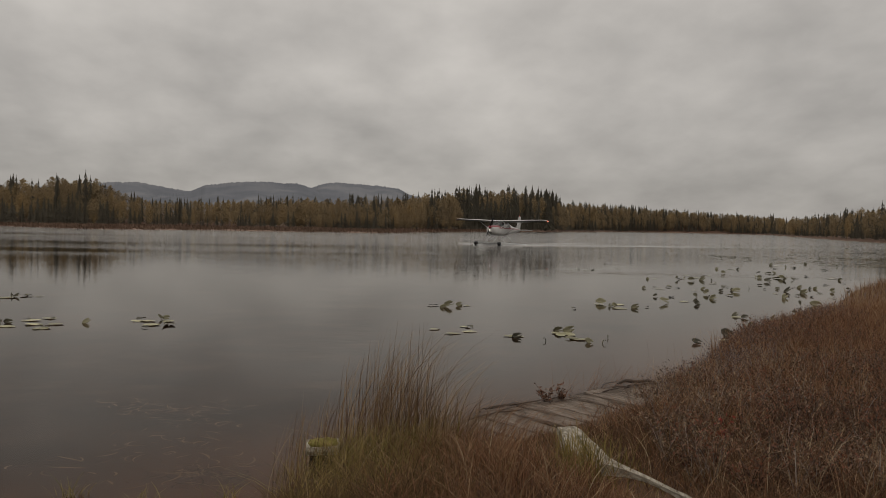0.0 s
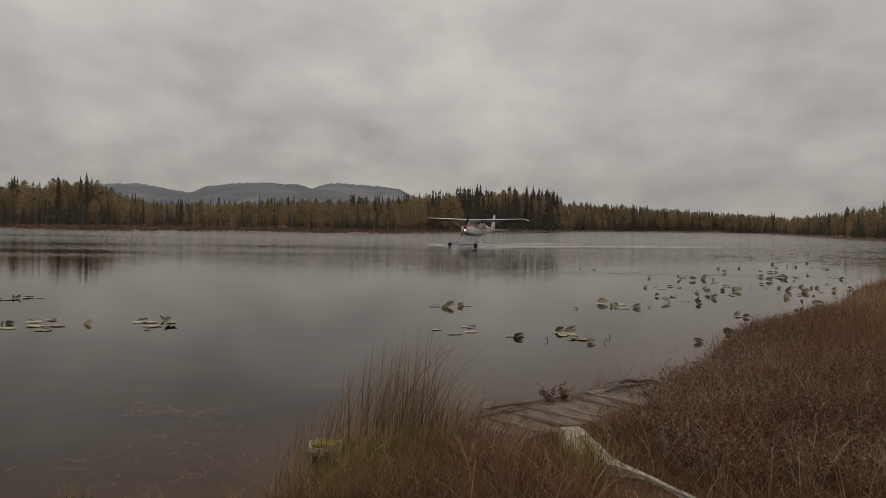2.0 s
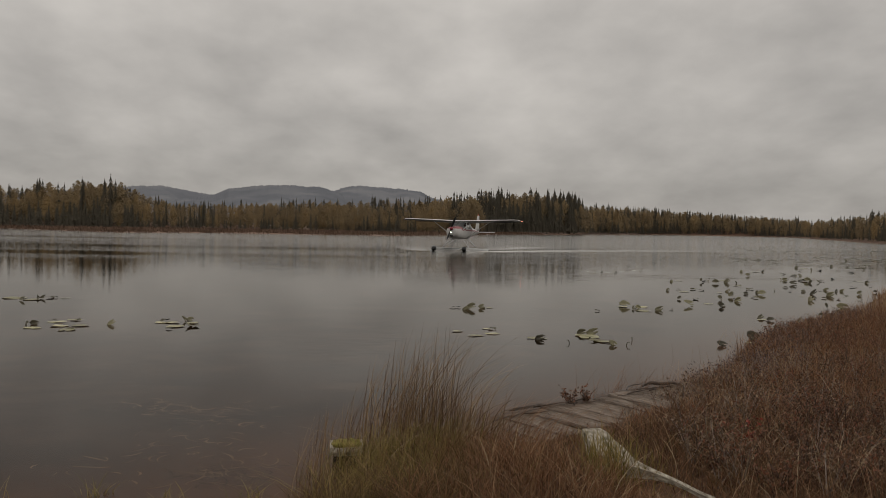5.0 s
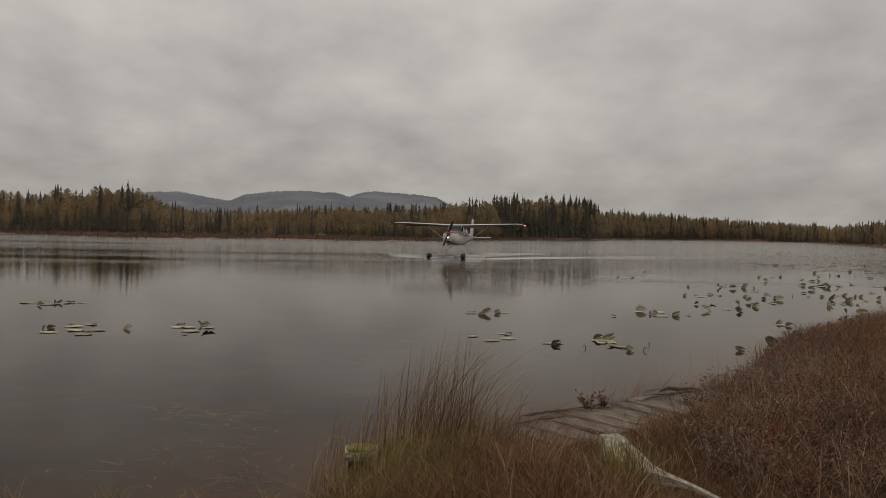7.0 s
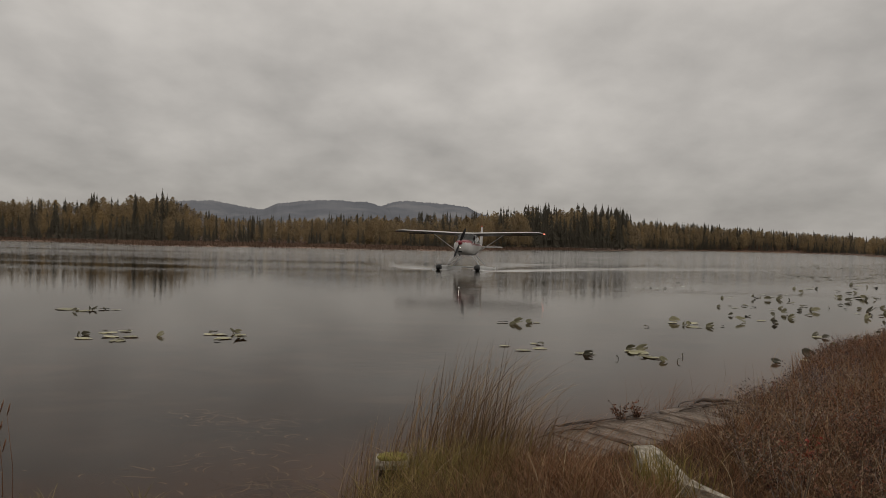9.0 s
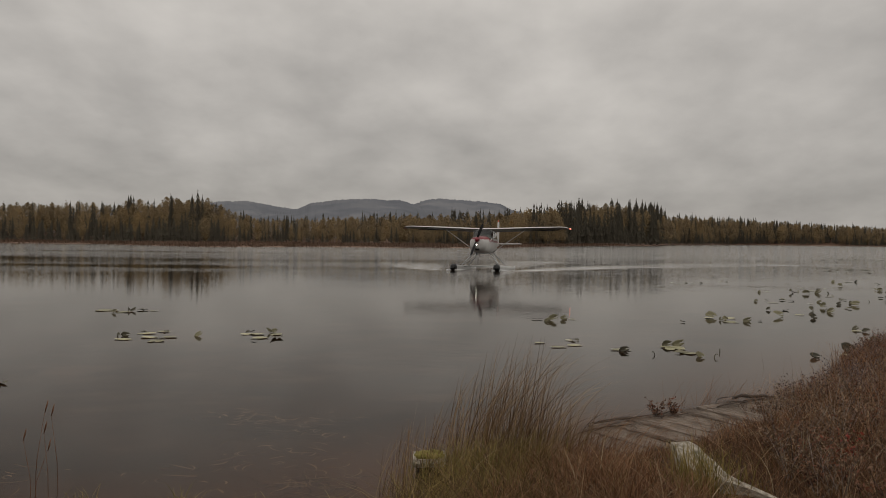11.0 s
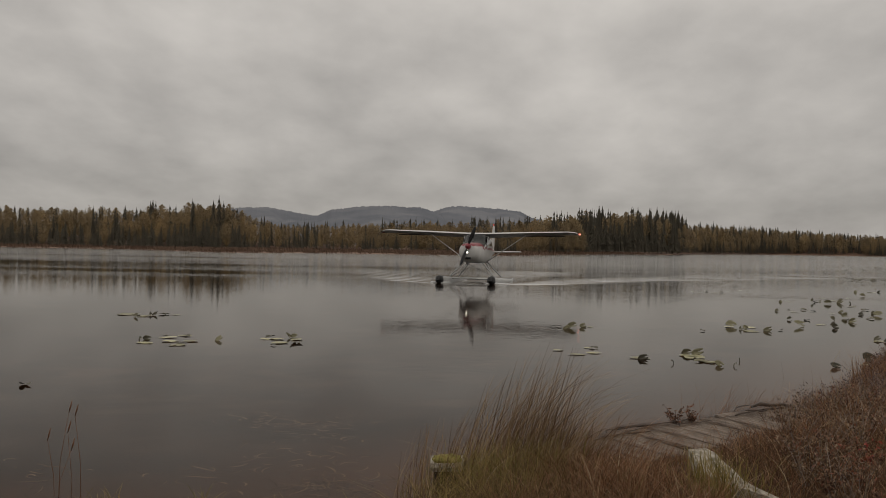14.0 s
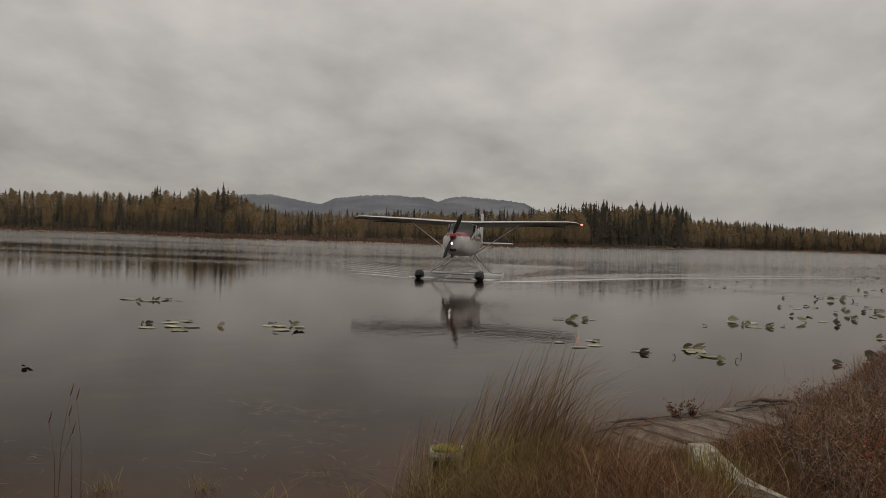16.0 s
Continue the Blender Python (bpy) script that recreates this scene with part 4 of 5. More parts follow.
    # shorter grass in front and beside
    field(3000, (-0.7, 3.2, 4.4, 8.0), 0.15, 9, (0.10, 0.26), (0.003, 0.007), (0.4, 1.2), "marsh_grass", "matted russet marsh grass on the near shore", RUSSET, 6)
    field(900, (-0.3, 0.9, 5.6, 7.0), 0.1, 9, (0.12, 0.28), (0.004, 0.007), (0.2, 0.8), "yellowing_grass", "yellow-green fading grass round the post", GREENISH, 7)
    k = 380
    x, y = g.normal(1.32, 0.09, k), g.normal(5.82, 0.14, k)
    h = g.uniform(0.15, 0.36, k)
    grass("green_tuft", "yellow-green grass tuft in front of the driftwood", GREENISH, x, y, h, g.uniform(0.004, 0.008, k), h * g.uniform(0.1, 0.6, k), g.uniform(0, 6.28, k), 18, 1.2, 5)
    field(900, (-0.4, 3.4, 4.6, 7.6), 0.15, 9, (0.3, 0.55), (0.002, 0.0045), (0.8, 1.6), "arching_grass", "long arching tan grass blades", SEDGE, 19, levels=6)
    field(2600, (-0.4, 3.4, 4.6, 7.6), 0.15, 9, (0.22, 0.42), (0.002, 0.0045), (0.8, 1.6), "arching_grass", "long arching russet and tan grass blades", RUSSET, 20, levels=6)
    field(240, (-0.3, 3.6, 5.0, 7.6), 0.15, 9, (0.26, 0.5), (0.004, 0.007), (0.6, 1.1), "arching_grass", "pale arching grass blades", STRAW, 50, levels=7, curl=1.6)
    field(300, (1.15, 1.75, 5.4, 6.2), 0.0, 9, (0.15, 0.32), (0.005, 0.009), (0.2, 0.7), "yellowing_grass", "yellow-green tuft in front of the log", GREENISH, 8)
    # the marsh goes on behind and beside the eye
    field(26000, (-10, 12, -9, 5.2), 0.1, 40, (0.08, 0.24), (0.005, 0.01), (0.3, 1.2), "marsh_grass", "short russet marsh grass", RUSSET, 25, levels=3)
    # the russet bank on the right
    field(1900, (2.0, 7.5, 5.0, 12.5), 0.1, 12, (0.2, 0.46), (0.003, 0.0055), (0.1, 0.8), "bank_grass", "pale straw blades standing through the bank", STRAW, 51, levels=6)
    field(30000, (2.2, 9, 5.0, 18), 0.05, 12, (0.16, 0.44), (0.003, 0.006), (0.2, 1.0), "bank_grass", "thick russet grass over the bank", RUSSET, 9)
    field(46000, (3.0, 11, 7.5, 20), 0.05, 12, (0.2, 0.48), (0.003, 0.007), (0.15, 0.8), "bank_grass", "thick rust-brown grass over the bank", RUST, 43)
    field(14000, (2.0, 5.0, 5.0, 9.5), 0.1, 12, (0.14, 0.34), (0.003, 0.006), (0.2, 0.9), "bank_grass", "dark dead grass under the heath", UMBER, 44)
    field(34000, (6, 24, 12, 42), 0.05, 9, (0.25, 0.55), (0.007, 0.015), (0.2, 0.8), "bank_grass", "thick tawny grass over the far bank", TAWNY, 10, levels=3)
    field(9000, (20, 120, 36, 150), 0.1, 25, (0.4, 0.7), (0.05, 0.1), (0.1, 0.5), "bank_grass", "tawny grass along the bay's shore", TAWNY, 11, levels=3)
    field(22000, (2.6, 9.5, 6.5, 18), 0.05, 12, (0.16, 0.42), (0.003, 0.006), (0.2, 1.0), "bank_grass", "thick tawny grass over the bank", TAWNY, 21)
    # reed rim of the far shore
    field(150000, (-140, 60, 170, 420), 0.0, 30, (0.6, 0.85), (0.2, 0.5), (0.1, 0.4), "shore_sedge", "rusty sedge rim on the far shore, dulled by painted haze", SHORESEDGE, 12, levels=3)
    # small tufts and stalks in the shallows by the near-left edge
    field(300, (-5, -0.9, 4.8, 6.3), -0.25, 0.3, (0.08, 0.26), (0.003, 0.006), (0.2, 0.7), "shallow_grass", "short green grass tufts at the water's edge", GREENISH, 13)

    # grass and thin sticks fallen over the boards
    k = 620
    u, w = g.uniform(0, 3.6, k), np.where(g.random(k) < 0.6, g.normal(0.42, 0.05, k), g.uniform(-0.4, 0.4, k))
    ca, sa = math.cos(radians(41.5)), math.sin(radians(41.5))
    x, y = 0.55 + u * ca - w * sa, 7.42 + u * sa + w * ca
    v, q = blades(x, y, np.full(k, 0.165), np.full(k, 0.03), g.uniform(0.003, 0.009, k), g.uniform(0.15, 0.5, k), g.normal(1.1, 0.9, k), 0.1, 4, 14)
    tagged(bulk("fallen_grass", v, q, TWIG), "dead grass and twigs fallen across the boards", "litter", kind="stuff")
    field(700, (0.5, 2.9, 6.9, 8.7), 0.3, 1.5, (0.2, 0.5), (0.002, 0.005), (0.3, 1.1), "dock_grass", "russet grass growing over the dock's edge", RUSSET, 15)
    # drowned weed under the surface
    strands = []
    for mx, my, sd, n in ((-1.7, 9.1, 0.32, 90), (-1.2, 6.95, 0.22, 130), (-2.35, 9.4, 0.2, 40), (-1.55, 8.0, 0.35, 40), (-1.9, 7.2, 0.3, 30), (-3.7, 6.9, 0.5, 40)):
        for _ in range(n):
            x, y = g.normal(mx, sd), g.normal(my, sd * 0.9)
            if shore_distance(x, y) < -0.15:
                strands.append((x, y, g.uniform(0, 6.28), g.normal(0, 2.2), g.uniform(0.06, 0.3), g.uniform(0.002, 0.011), -g.uniform(0.03, 0.14)))
    v, q = [], []
    for x, y, az, bend, length, w, z in strands:
        base = len(v)
        for k in range(9):
            t = k / 8
            a = az + bend * t
            wk = w * math.sin(math.pi * (0.08 + 0.84 * t))
            v += [(x - wk * math.cos(a), y + wk * math.sin(a), z), (x + wk * math.cos(a), y - wk * math.sin(a), z + 0.004)]
            x, y = x + length / 8 * math.sin(a), y + length / 8 * math.cos(a)
            if k:
                q.append((base + 2 * k - 2, base + 2 * k - 1, base + 2 * k + 1, base + 2 * k))
    tagged(bulk("water_weed", v, q, WEED), "pale drowned weed under the shallow water", "water weed", kind="stuff")
    for mx, my in ((-1.95, 6.25), (-0.95, 6.15), (-2.6, 6.1), (-1.45, 6.05)):
        n = 36
        h = g.uniform(0.06, 0.2, n)
        x, y = g.normal(mx, 0.05, n), g.normal(my, 0.05, n)
        v, q = blades(x, y, np.full(n, -0.04), h, g.uniform(0.003, 0.006, n), h * g.uniform(0.2, 0.9, n), g.uniform(0, 6.28, n), 1.0, 5, 22)
        tagged(bulk("water_grass_tuft", v, q, GREENISH), "small yellow-green grass tuft in the shallow water", "grass", kind="stuff")
    # a haze of fine rusty stems in the water behind the dock
    field(2600, (0.4, 3.8, 7.8, 11.6), -0.9, -0.02, (0.15, 0.55), (0.0018, 0.0035), (0.2, 1.0), "thin_reeds", "fine rusty reed stems in the shallows by the dock", RUST, 49, levels=6, az=1.3)
    # leafless shoots in the shallow water before the bank
    field(260, (1.2, 9.5, 8.6, 21), -1.0, -0.05, (0.2, 0.55), (0.003, 0.006), (0.1, 0.5), "thin_reeds", "sparse thin reeds standing in the shallows", SEDGE, 17)


build_grass()


def shrub_arrays(g, cx, cy, cz, height, stems, leaves, size):
    """Twiggy heath: thin stems with many small oval leaves."""
    n = len(cx)
    sx, sy, sz = np.repeat(cx, stems), np.repeat(cy, stems), np.repeat(cz, stems)
    k = n * stems
    az = g.uniform(0, 6.28, k)
    hh = np.repeat(height, stems) * g.uniform(0.55, 1.1, k)
    lean = hh * g.uniform(0.15, 0.7, k)
    sv, sq = blades(sx, sy, sz, hh, np.full(k, 0.006), lean, az, 0.6, 4, 5)
    t = g.uniform(0.35, 1.0, (k, leaves))
    lx = sx[:, None] + (lean * np.sin(az))[:, None] * t ** 1.6
    ly = sy[:, None] + (lean * np.cos(az))[:, None] * t ** 1.6
    lz = sz[:, None] + hh[:, None] * (t - 0.18 * (lean / hh)[:, None] * t ** 3)
    c = np.stack([lx, ly, lz], -1).reshape(-1, 3) + g.normal(0, 0.012, (k * leaves, 3))
    d1 = g.normal(0, 1, c.shape)
    d1 /= np.linalg.norm(d1, axis=1, keepdims=True)
    d2 = np.cross(d1, g.normal(0, 1, c.shape))
    d2 /= np.linalg.norm(d2, axis=1, keepdims=True)
    s = g.uniform(*size, (len(c), 1))
    lv = np.stack([c - s * d1, c + 0.42 * s * d2, c + s * d1, c - 0.42 * s * d2], 1).reshape(-1, 3)
    lq = np.arange(len(lv)).reshape(-1, 4)
    return sv, sq, lv, lq


def build_shrubs():
    g = np.random.default_rng(31)
    x, y, s = scatter(g, 2600, 2.0, 8.5, 5.2, 17, 0.1, 6)
    keep = (ripple(x, y, 0.9, 0.7) > -0.35) & (np.arctan2(x, y) > 0.22)
    along, across = (x - 0.55) * 0.749 + (y - 7.42) * 0.663, (y - 7.42) * 0.749 - (x - 0.55) * 0.663
    keep &= (along > 3.3) | (across < -0.85)
    x, y = x[keep][:760], y[keep][:760]
    sv, sq, lv, lq = shrub_arrays(g, x, y, ground_height(x, y) - 0.02, g.uniform(0.2, 0.44, len(x)), 10, 14, (0.008, 0.018))
    tagged(bulk("heath_twigs", sv, sq, TWIG), "dark twigs of low marsh heath on the bank", "shrubs", kind="stuff")
    tagged(bulk("heath_leaves", lv, lq, HEATH), "brown and red autumn heath leaves on the bank", "shrubs", kind="stuff")
    x, y, s = scatter(g, 1500, 1.9, 6.0, 5.2, 10.5, 0.3, 6)
    keep = np.arctan2(x, y) > 0.28
    x, y = x[keep][:260], y[keep][:260]
    sv, sq, lv, lq = shrub_arrays(g, x, y, ground_height(x, y) - 0.02, g.uniform(0.24, 0.46, len(x)), 7, 8, (0.008, 0.018))
    tagged(bulk("bog_shrub_twigs", sv, sq, PALETWIG), "pale twigs of low bog shrubs on the bank", "shrubs", kind="stuff")
    tagged(bulk("bog_shrub_leaves", lv, lq, FADEDLEAF), "faded olive and straw leaves of low bog shrubs", "shrubs", kind="stuff")
    x, y, s = scatter(g, 5200, 2.6, 9.5, 9.6, 21, 0.02, 0.95)
    x, y = x[:520], y[:520]
    sv, sq, lv, lq = shrub_arrays(g, x, y, ground_height(x, y) - 0.02, g.uniform(0.16, 0.36, len(x)), 9, 9, (0.008, 0.017))
    tagged(bulk("sweetgale_twigs", sv, sq, PALETWIG), "pale bare twigs of low shrubs at the bank's water edge", "shrubs", kind="stuff")
    tagged(bulk("sweetgale_leaves", lv, lq, GREYHEATH), "purple-grey withered leaves at the bank's water edge", "shrubs", kind="stuff")
    # single shrubs at the dock's water side and one gone bright red
    for px, py, h, label in ((1.63, 8.90, 0.27, "dark leafy heath shrub at the edge of the dock"), (1.8, 9.02, 0.2, "dark leafy heath shrub at the edge of the dock"), (2.5, 6.6, 0.3, "heath shrub turned red on the bank")):
        ob = thing("heath_shrub", label, "shrub", (px, py, 0.0), group="single heath shrubs")
        z = np.array([0.10 if py > 8 else float(ground_height(px, py)) - 0.02])
        sv, sq, lv, lq = shrub_arrays(g, np.zeros(1), np.zeros(1), z, np.array([h]), 16, 12, (0.010, 0.02))
        for name, v, q, m in (("stems", sv, sq, TWIG), ("leaves", lv, lq, REDLEAF if "red" in label else HEATH)):
            piece = bulk(name, v, q, m)
            piece.parent = ob
    # dry stalks with seed heads in the shallows
    rng = random.Random(4)
    for k in range(5):
        px, py = -2.78 + rng.uniform(-0.09, 0.09), 6.0 + rng.uniform(-0.1, 0.1)
        h = rng.uniform(0.35, 0.68)
        ob = thing("dry_stalk", "thin dark dry stalk with a seed head standing in the water", "plant", (px, py, 0), group="dry stalks")
        dx = rng.uniform(-0.10, 0.12)
        part("stem", tube([(0, 0, -0.4), (dx * 0.3, 0, h * 0.5), (dx, 0, h)], [0.0025, 0.002, 0.001], 5), RUSSET, ob)
        part("seed_head", tube([(dx, 0, h - 0.01), (dx + 0.01, 0, h + 0.03), (dx + 0.02, 0, h + 0.07)], [0.002, 0.005, 0.002], 6), RUSSET, ob)


build_shrubs()


# ---- the floatplane: nose along +y, z = 0 at its waterline ----
def superring(y, hw, zb, zt, p=2.8, n=44):
    """A rounded-box section of the hull at y."""
    zc, hh = (zb + zt) / 2, (zt - zb) / 2
    ring = []
    for k in range(n):
        a = 2 * math.pi * (k + 0.5) / n
        c, s = math.cos(a), math.sin(a)
        r = (abs(c) ** p + abs(s) ** p) ** (-1 / p)
        ring.append((hw * r * c, y, zc + hh * r * s))
    return ring


def wing_ring(x, chord, lead, z, thick, rig=0.085):
    """An aerofoil section across the wing at x."""
    ring = []
    n = 10
    for k in range(2 * n):
        u = k / n if k < n else 2 - k / n
        t = thick * chord * (2.9 * math.sqrt(max(u, 0)) - 1.9 * u - 0.95 * u * u + 0.0) * 0.52
        ring.append((x, lead - u * chord, z + (t * 0.95 if k < n else -t * 0.45) + 0.02 * math.sin(math.pi * u) - rig * (u - 0.3) * chord))
    return ring


def box_geo(x0, x1, y0, y1, z0, z1):
    v = [(x, y, z) for x in (x0, x1) for y in (y0, y1) for z in (z0, z1)]
    return v, [(0, 1, 3, 2), (4, 6, 7, 5), (0, 4, 5, 1), (2, 3, 7, 6), (0, 2, 6, 4), (1, 5, 7, 3)]


def disc_geo(c, r, n, axis_y=0.02):
    return loft([[(c[0] + r * math.cos(a), c[1] + dy, c[2] + r * math.sin(a)) for a in (2 * math.pi * k / n for k in range(n))] for dy in (-axis_y, axis_y)])


FLOAT_X = 1.36


def build_plane():
    plane = thing("floatplane", "white and maroon single-engine high-wing floatplane taxiing on the lake", "floatplane")
    stations = [(2.68, 0.36, 1.36, 1.92, 2.6), (2.58, 0.49, 1.22, 1.99, 2.6), (2.2, 0.55, 1.14, 2.03, 2.9), (1.6, 0.59, 1.08, 2.06, 3.2), (1.32, 0.60, 1.06, 2.08, 3.4),
                (1.0, 0.64, 1.05, 2.33, 3.8), (0.72, 0.66, 1.05, 2.52, 4.2), (0.3, 0.67, 1.05, 2.52, 4.2), (-0.15, 0.67, 1.06, 2.52, 4.2), (-0.6, 0.66, 1.08, 2.50, 3.8), (-1.15, 0.60, 1.13, 2.38, 3.2),
                (-1.8, 0.48, 1.22, 2.22, 2.6), (-2.8, 0.29, 1.36, 2.06, 2.4), (-3.9, 0.17, 1.48, 1.95, 2.2), (-5.0, 0.06, 1.60, 1.86, 2.0)]
    rings = [superring(*s) for s in stations]
    verts, faces = loft(rings)
    groups = {"fuselage": [], "windshield": [], "side_window": [], "engine_cowling": [], "stripe": []}
    for f in faces:
        c = sum((Vector(verts[i]) for i in f), Vector()) / len(f)
        if len(f) > 4:
            groups["fuselage"].append(f)
        elif 0.72 < c.y < 1.32 and c.z > 1.98 and abs(c.x) < 0.625:
            groups["windshield"].append(f)
        elif -1.15 < c.y < 1.0 and 1.93 < c.z < 2.36 and abs(c.x) > 0.5:
            groups["side_window"].append(f)
        elif c.y > 1.32 and c.z > 1.86:
            groups["engine_cowling"].append(f)
        elif c.y < 1.6 and 1.77 < c.z < 1.87 and abs(c.x) > 0.1:
            groups["stripe"].append(f)
        else:
            groups["fuselage"].append(f)
    mats = {"fuselage": WHITE, "windshield": GLASS, "side_window": GLASS, "engine_cowling": RED, "stripe": RED}
    for name, fs in groups.items():
        used = sorted({i for f in fs for i in f})
        if not used:
            continue
        where = {i: k for k, i in enumerate(used)}
        part(name, ([verts[i] for i in used], [tuple(where[i] for i in f) for f in fs]), mats[name], plane, {"engine_cowling": "maroon upper cowling", "stripe": "maroon side stripe"}.get(name, ""))
    part("cabin_lining", loft([superring(y, 0.5, 1.12, zt, 3.2, 20) for y, zt in ((1.2, 1.95), (0.6, 1.95), (-1.0, 1.9))]), CABIN, plane)
    for sx in (-1, 1):
        part("door_post", tube([(sx * 0.655, 0.62, 1.86), (sx * 0.65, 0.55, 2.44)], 0.022, 6), WHITE, plane)
        part("air_intake", disc_geo((sx * 0.25, 2.63, 1.72), 0.105, 16), BLACK, plane, "dark round cooling inlet")
    part("landing_light", disc_geo((0.05, 2.65, 1.56), 0.05, 18, 0.03), LAMP_WHITE, plane, "bright white landing light")
    part("chin_scoop", box_geo(-0.14, 0.14, 2.3, 2.66, 1.22, 1.36), BLACK, plane)
    part("exhaust_stack", tube([(0.22, 1.9, 1.12), (0.22, 1.75, 0.98)], 0.035, 8), DARKMETAL, plane)
    # wing, one piece each side with its flap line, struts and tip
    for sx in (-1, 1):
        secs = [(0.0, 1.63, 0.62, 2.50, 0.13), (0.55, 1.63, 0.62, 2.50, 0.13), (2.7, 1.60, 0.60, 2.575, 0.125), (4.9, 1.18, 0.46, 2.655, 0.11), (5.25, 1.05, 0.40, 2.65, 0.09), (5.42, 0.75, 0.30, 2.615, 0.06)]
        skin = [wing_ring(sx * x, c, l, z, t) for x, c, l, z, t in secs]
        part("wing", loft([r[:11] for r in skin], closed=False, caps=False), WHITE, plane, "white upper wing skin")
        part("wing_underside", loft([r[10:] + r[:1] for r in skin], closed=False, caps=False), BELLY, plane, "grey wing underside")
        part("wing_tip", loft([wing_ring(sx * x, c, l, z, t) for x, c, l, z, t in ((5.425, 0.74, 0.30, 2.613, 0.07), (5.50, 0.5, 0.18, 2.585, 0.05), (5.53, 0.3, 0.08, 2.565, 0.03))]), RED, plane, "maroon drooped wing tip")
        part("wing_strut", loft([[(px + sx * 0.0, py + 0.07 * math.cos(a), pz + 0.026 * math.sin(a)) for a in (2 * math.pi * k / 10 for k in range(10))] for px, py, pz in ((sx * 0.53, 0.15, 1.14), (sx * 2.62, 0.05, 2.51))]), WHITE, plane)
        part("flap_line", box_geo(min(sx * 0.6, sx * 4.7), max(sx * 0.6, sx * 4.7), -0.67, -0.655, 2.49, 2.54), DARKMETAL, plane)
        part("tailplane", loft([wing_ring(sx * x, c, l, 1.70 + 0.02 * x, 0.08, 0.0) for x, c, l in ((0.04, 1.25, -3.85), (1.0, 1.05, -4.0), (1.6, 0.72, -4.2), (1.72, 0.4, -4.35))]), WHITE, plane)
    part("navigation_light", tube([(-5.5, 0.22, 2.605), (-5.56, 0.16, 2.595), (-5.58, 0.1, 2.595)], [0.03, 0.045, 0.02], 8), LAMP_RED, plane, "red wing tip light")
    # fin: sections up the sail, drawn as thin aerofoils
    fin = []
    for z, lead, chord, t in ((1.80, -3.7, 1.35, 0.05), (2.1, -4.05, 1.1, 0.05), (2.7, -4.35, 0.85, 0.04), (3.16, -4.56, 0.62, 0.03), (3.2, -4.62, 0.45, 0.015)):
        fin.append([(t * math.sin(a), lead - chord * (0.5 - 0.5 * math.cos(a)), z) for a in (2 * math.pi * k / 16 for k in range(16))])
    part("fin", loft(fin), WHITE, plane)
    part("fin_band", loft([[(1.25 * x, y, z) for x, y, z in r] for r in (fin[2], [(x, y + 0.0, z * 0.5 + 1.45) for x, y, z in fin[2]])][::1]), RED, plane, "maroon band on the fin")
    part("beacon", loft([[(0.03 * math.cos(a) * k, -4.8 + 0.05 * math.sin(a) * k, z) for a in (2 * math.pi * j / 10 for j in range(10))] for z, k in ((3.2, 1), (3.25, 1.1), (3.29, 0.5))]), BEACON, plane, "red beacon")
    part("antenna", tube([(0.1, -0.3, 2.55), (0.12, -0.6, 2.95)], [0.012, 0.005], 6), DARKMETAL, plane)
    part("antenna", tube([(-0.25, 0.0, 2.55), (-0.28, -0.2, 2.85)], [0.012, 0.005], 6), DARKMETAL, plane)
    # floats
    for sx in (-1, 1):
        rings = []
        prof = [(3.6, 0.08, 0.24, 0.40), (3.5, 0.13, 0.15, 0.44), (3.25, 0.20, 0.06, 0.47), (2.8, 0.29, -0.14, 0.48), (2.2, 0.34, -0.26, 0.47), (1.2, 0.37, -0.32, 0.45), (0.1, 0.37, -0.34, 0.43), (-0.4, 0.37, -0.33, 0.42),
                (-0.45, 0.36, -0.20, 0.42), (-1.6, 0.33, -0.10, 0.40), (-2.8, 0.26, 0.02, 0.37), (-3.6, 0.12, 0.14, 0.34)]
        for y, w, keel, deck in prof:
            deck -= 0.14
            keel -= 0.10
            rings.append([(sx * FLOAT_X + ox * w * 0.82, y, z) for ox, z in ((0, keel), (0.6, keel + 0.3 * (deck - keel)), (1.0, keel + 0.45 * (deck - keel)), (0.98, deck - 0.08), (0.7, deck), (0, deck + 0.03), (-0.7, deck), (-0.98, deck - 0.08), (-1.0, keel + 0.45 * (deck - keel)), (-0.6, keel + 0.3 * (deck - keel)))])
        fl = part("float", loft(rings), ALU, plane, "aluminium pontoon float")
        br = [[(sx * FLOAT_X + 1.32 * (x - sx * FLOAT_X), y + 0.015, 0.13 + 1.3 * (z - 0.13)) for x, y, z in r] for r in rings[:3]]
        nose = [[(sx * FLOAT_X + 0.95 * (x - sx * FLOAT_X), y + 0.05, 0.19 + 0.95 * (z - 0.19)) for x, y, z in rings[0]]]
        part("bow_bumper", loft(nose + br), BLACK, fl, "black rubber float bow")
        part("water_rudder", box_geo(sx * FLOAT_X - 0.012, sx * FLOAT_X + 0.012, -3.85, -3.6, -0.1, 0.3), ALU, fl)
        for y0, y1 in ((1.55, 1.25), (-0.75, -0.35)):
            part("float_strut", tube([(sx * 1.22, y0, 0.34), (sx * 0.48, y1, 1.12)], 0.026, 8), ALU, plane)
        part("float_strut", tube([(sx * 1.20, 1.5, 0.34), (sx * 0.48, -0.1, 1.1)], 0.02, 8), ALU, plane)
        part("brace_wire", tube([(sx * 1.20, 1.5, 0.36), (-sx * 0.45, 1.3, 1.1)], 0.008, 5), DARKMETAL, plane)
        part("mooring_cleat", box_geo(sx * FLOAT_X - 0.05, sx * FLOAT_X + 0.05, 2.4, 2.5, 0.34, 0.40), DARKMETAL, fl)
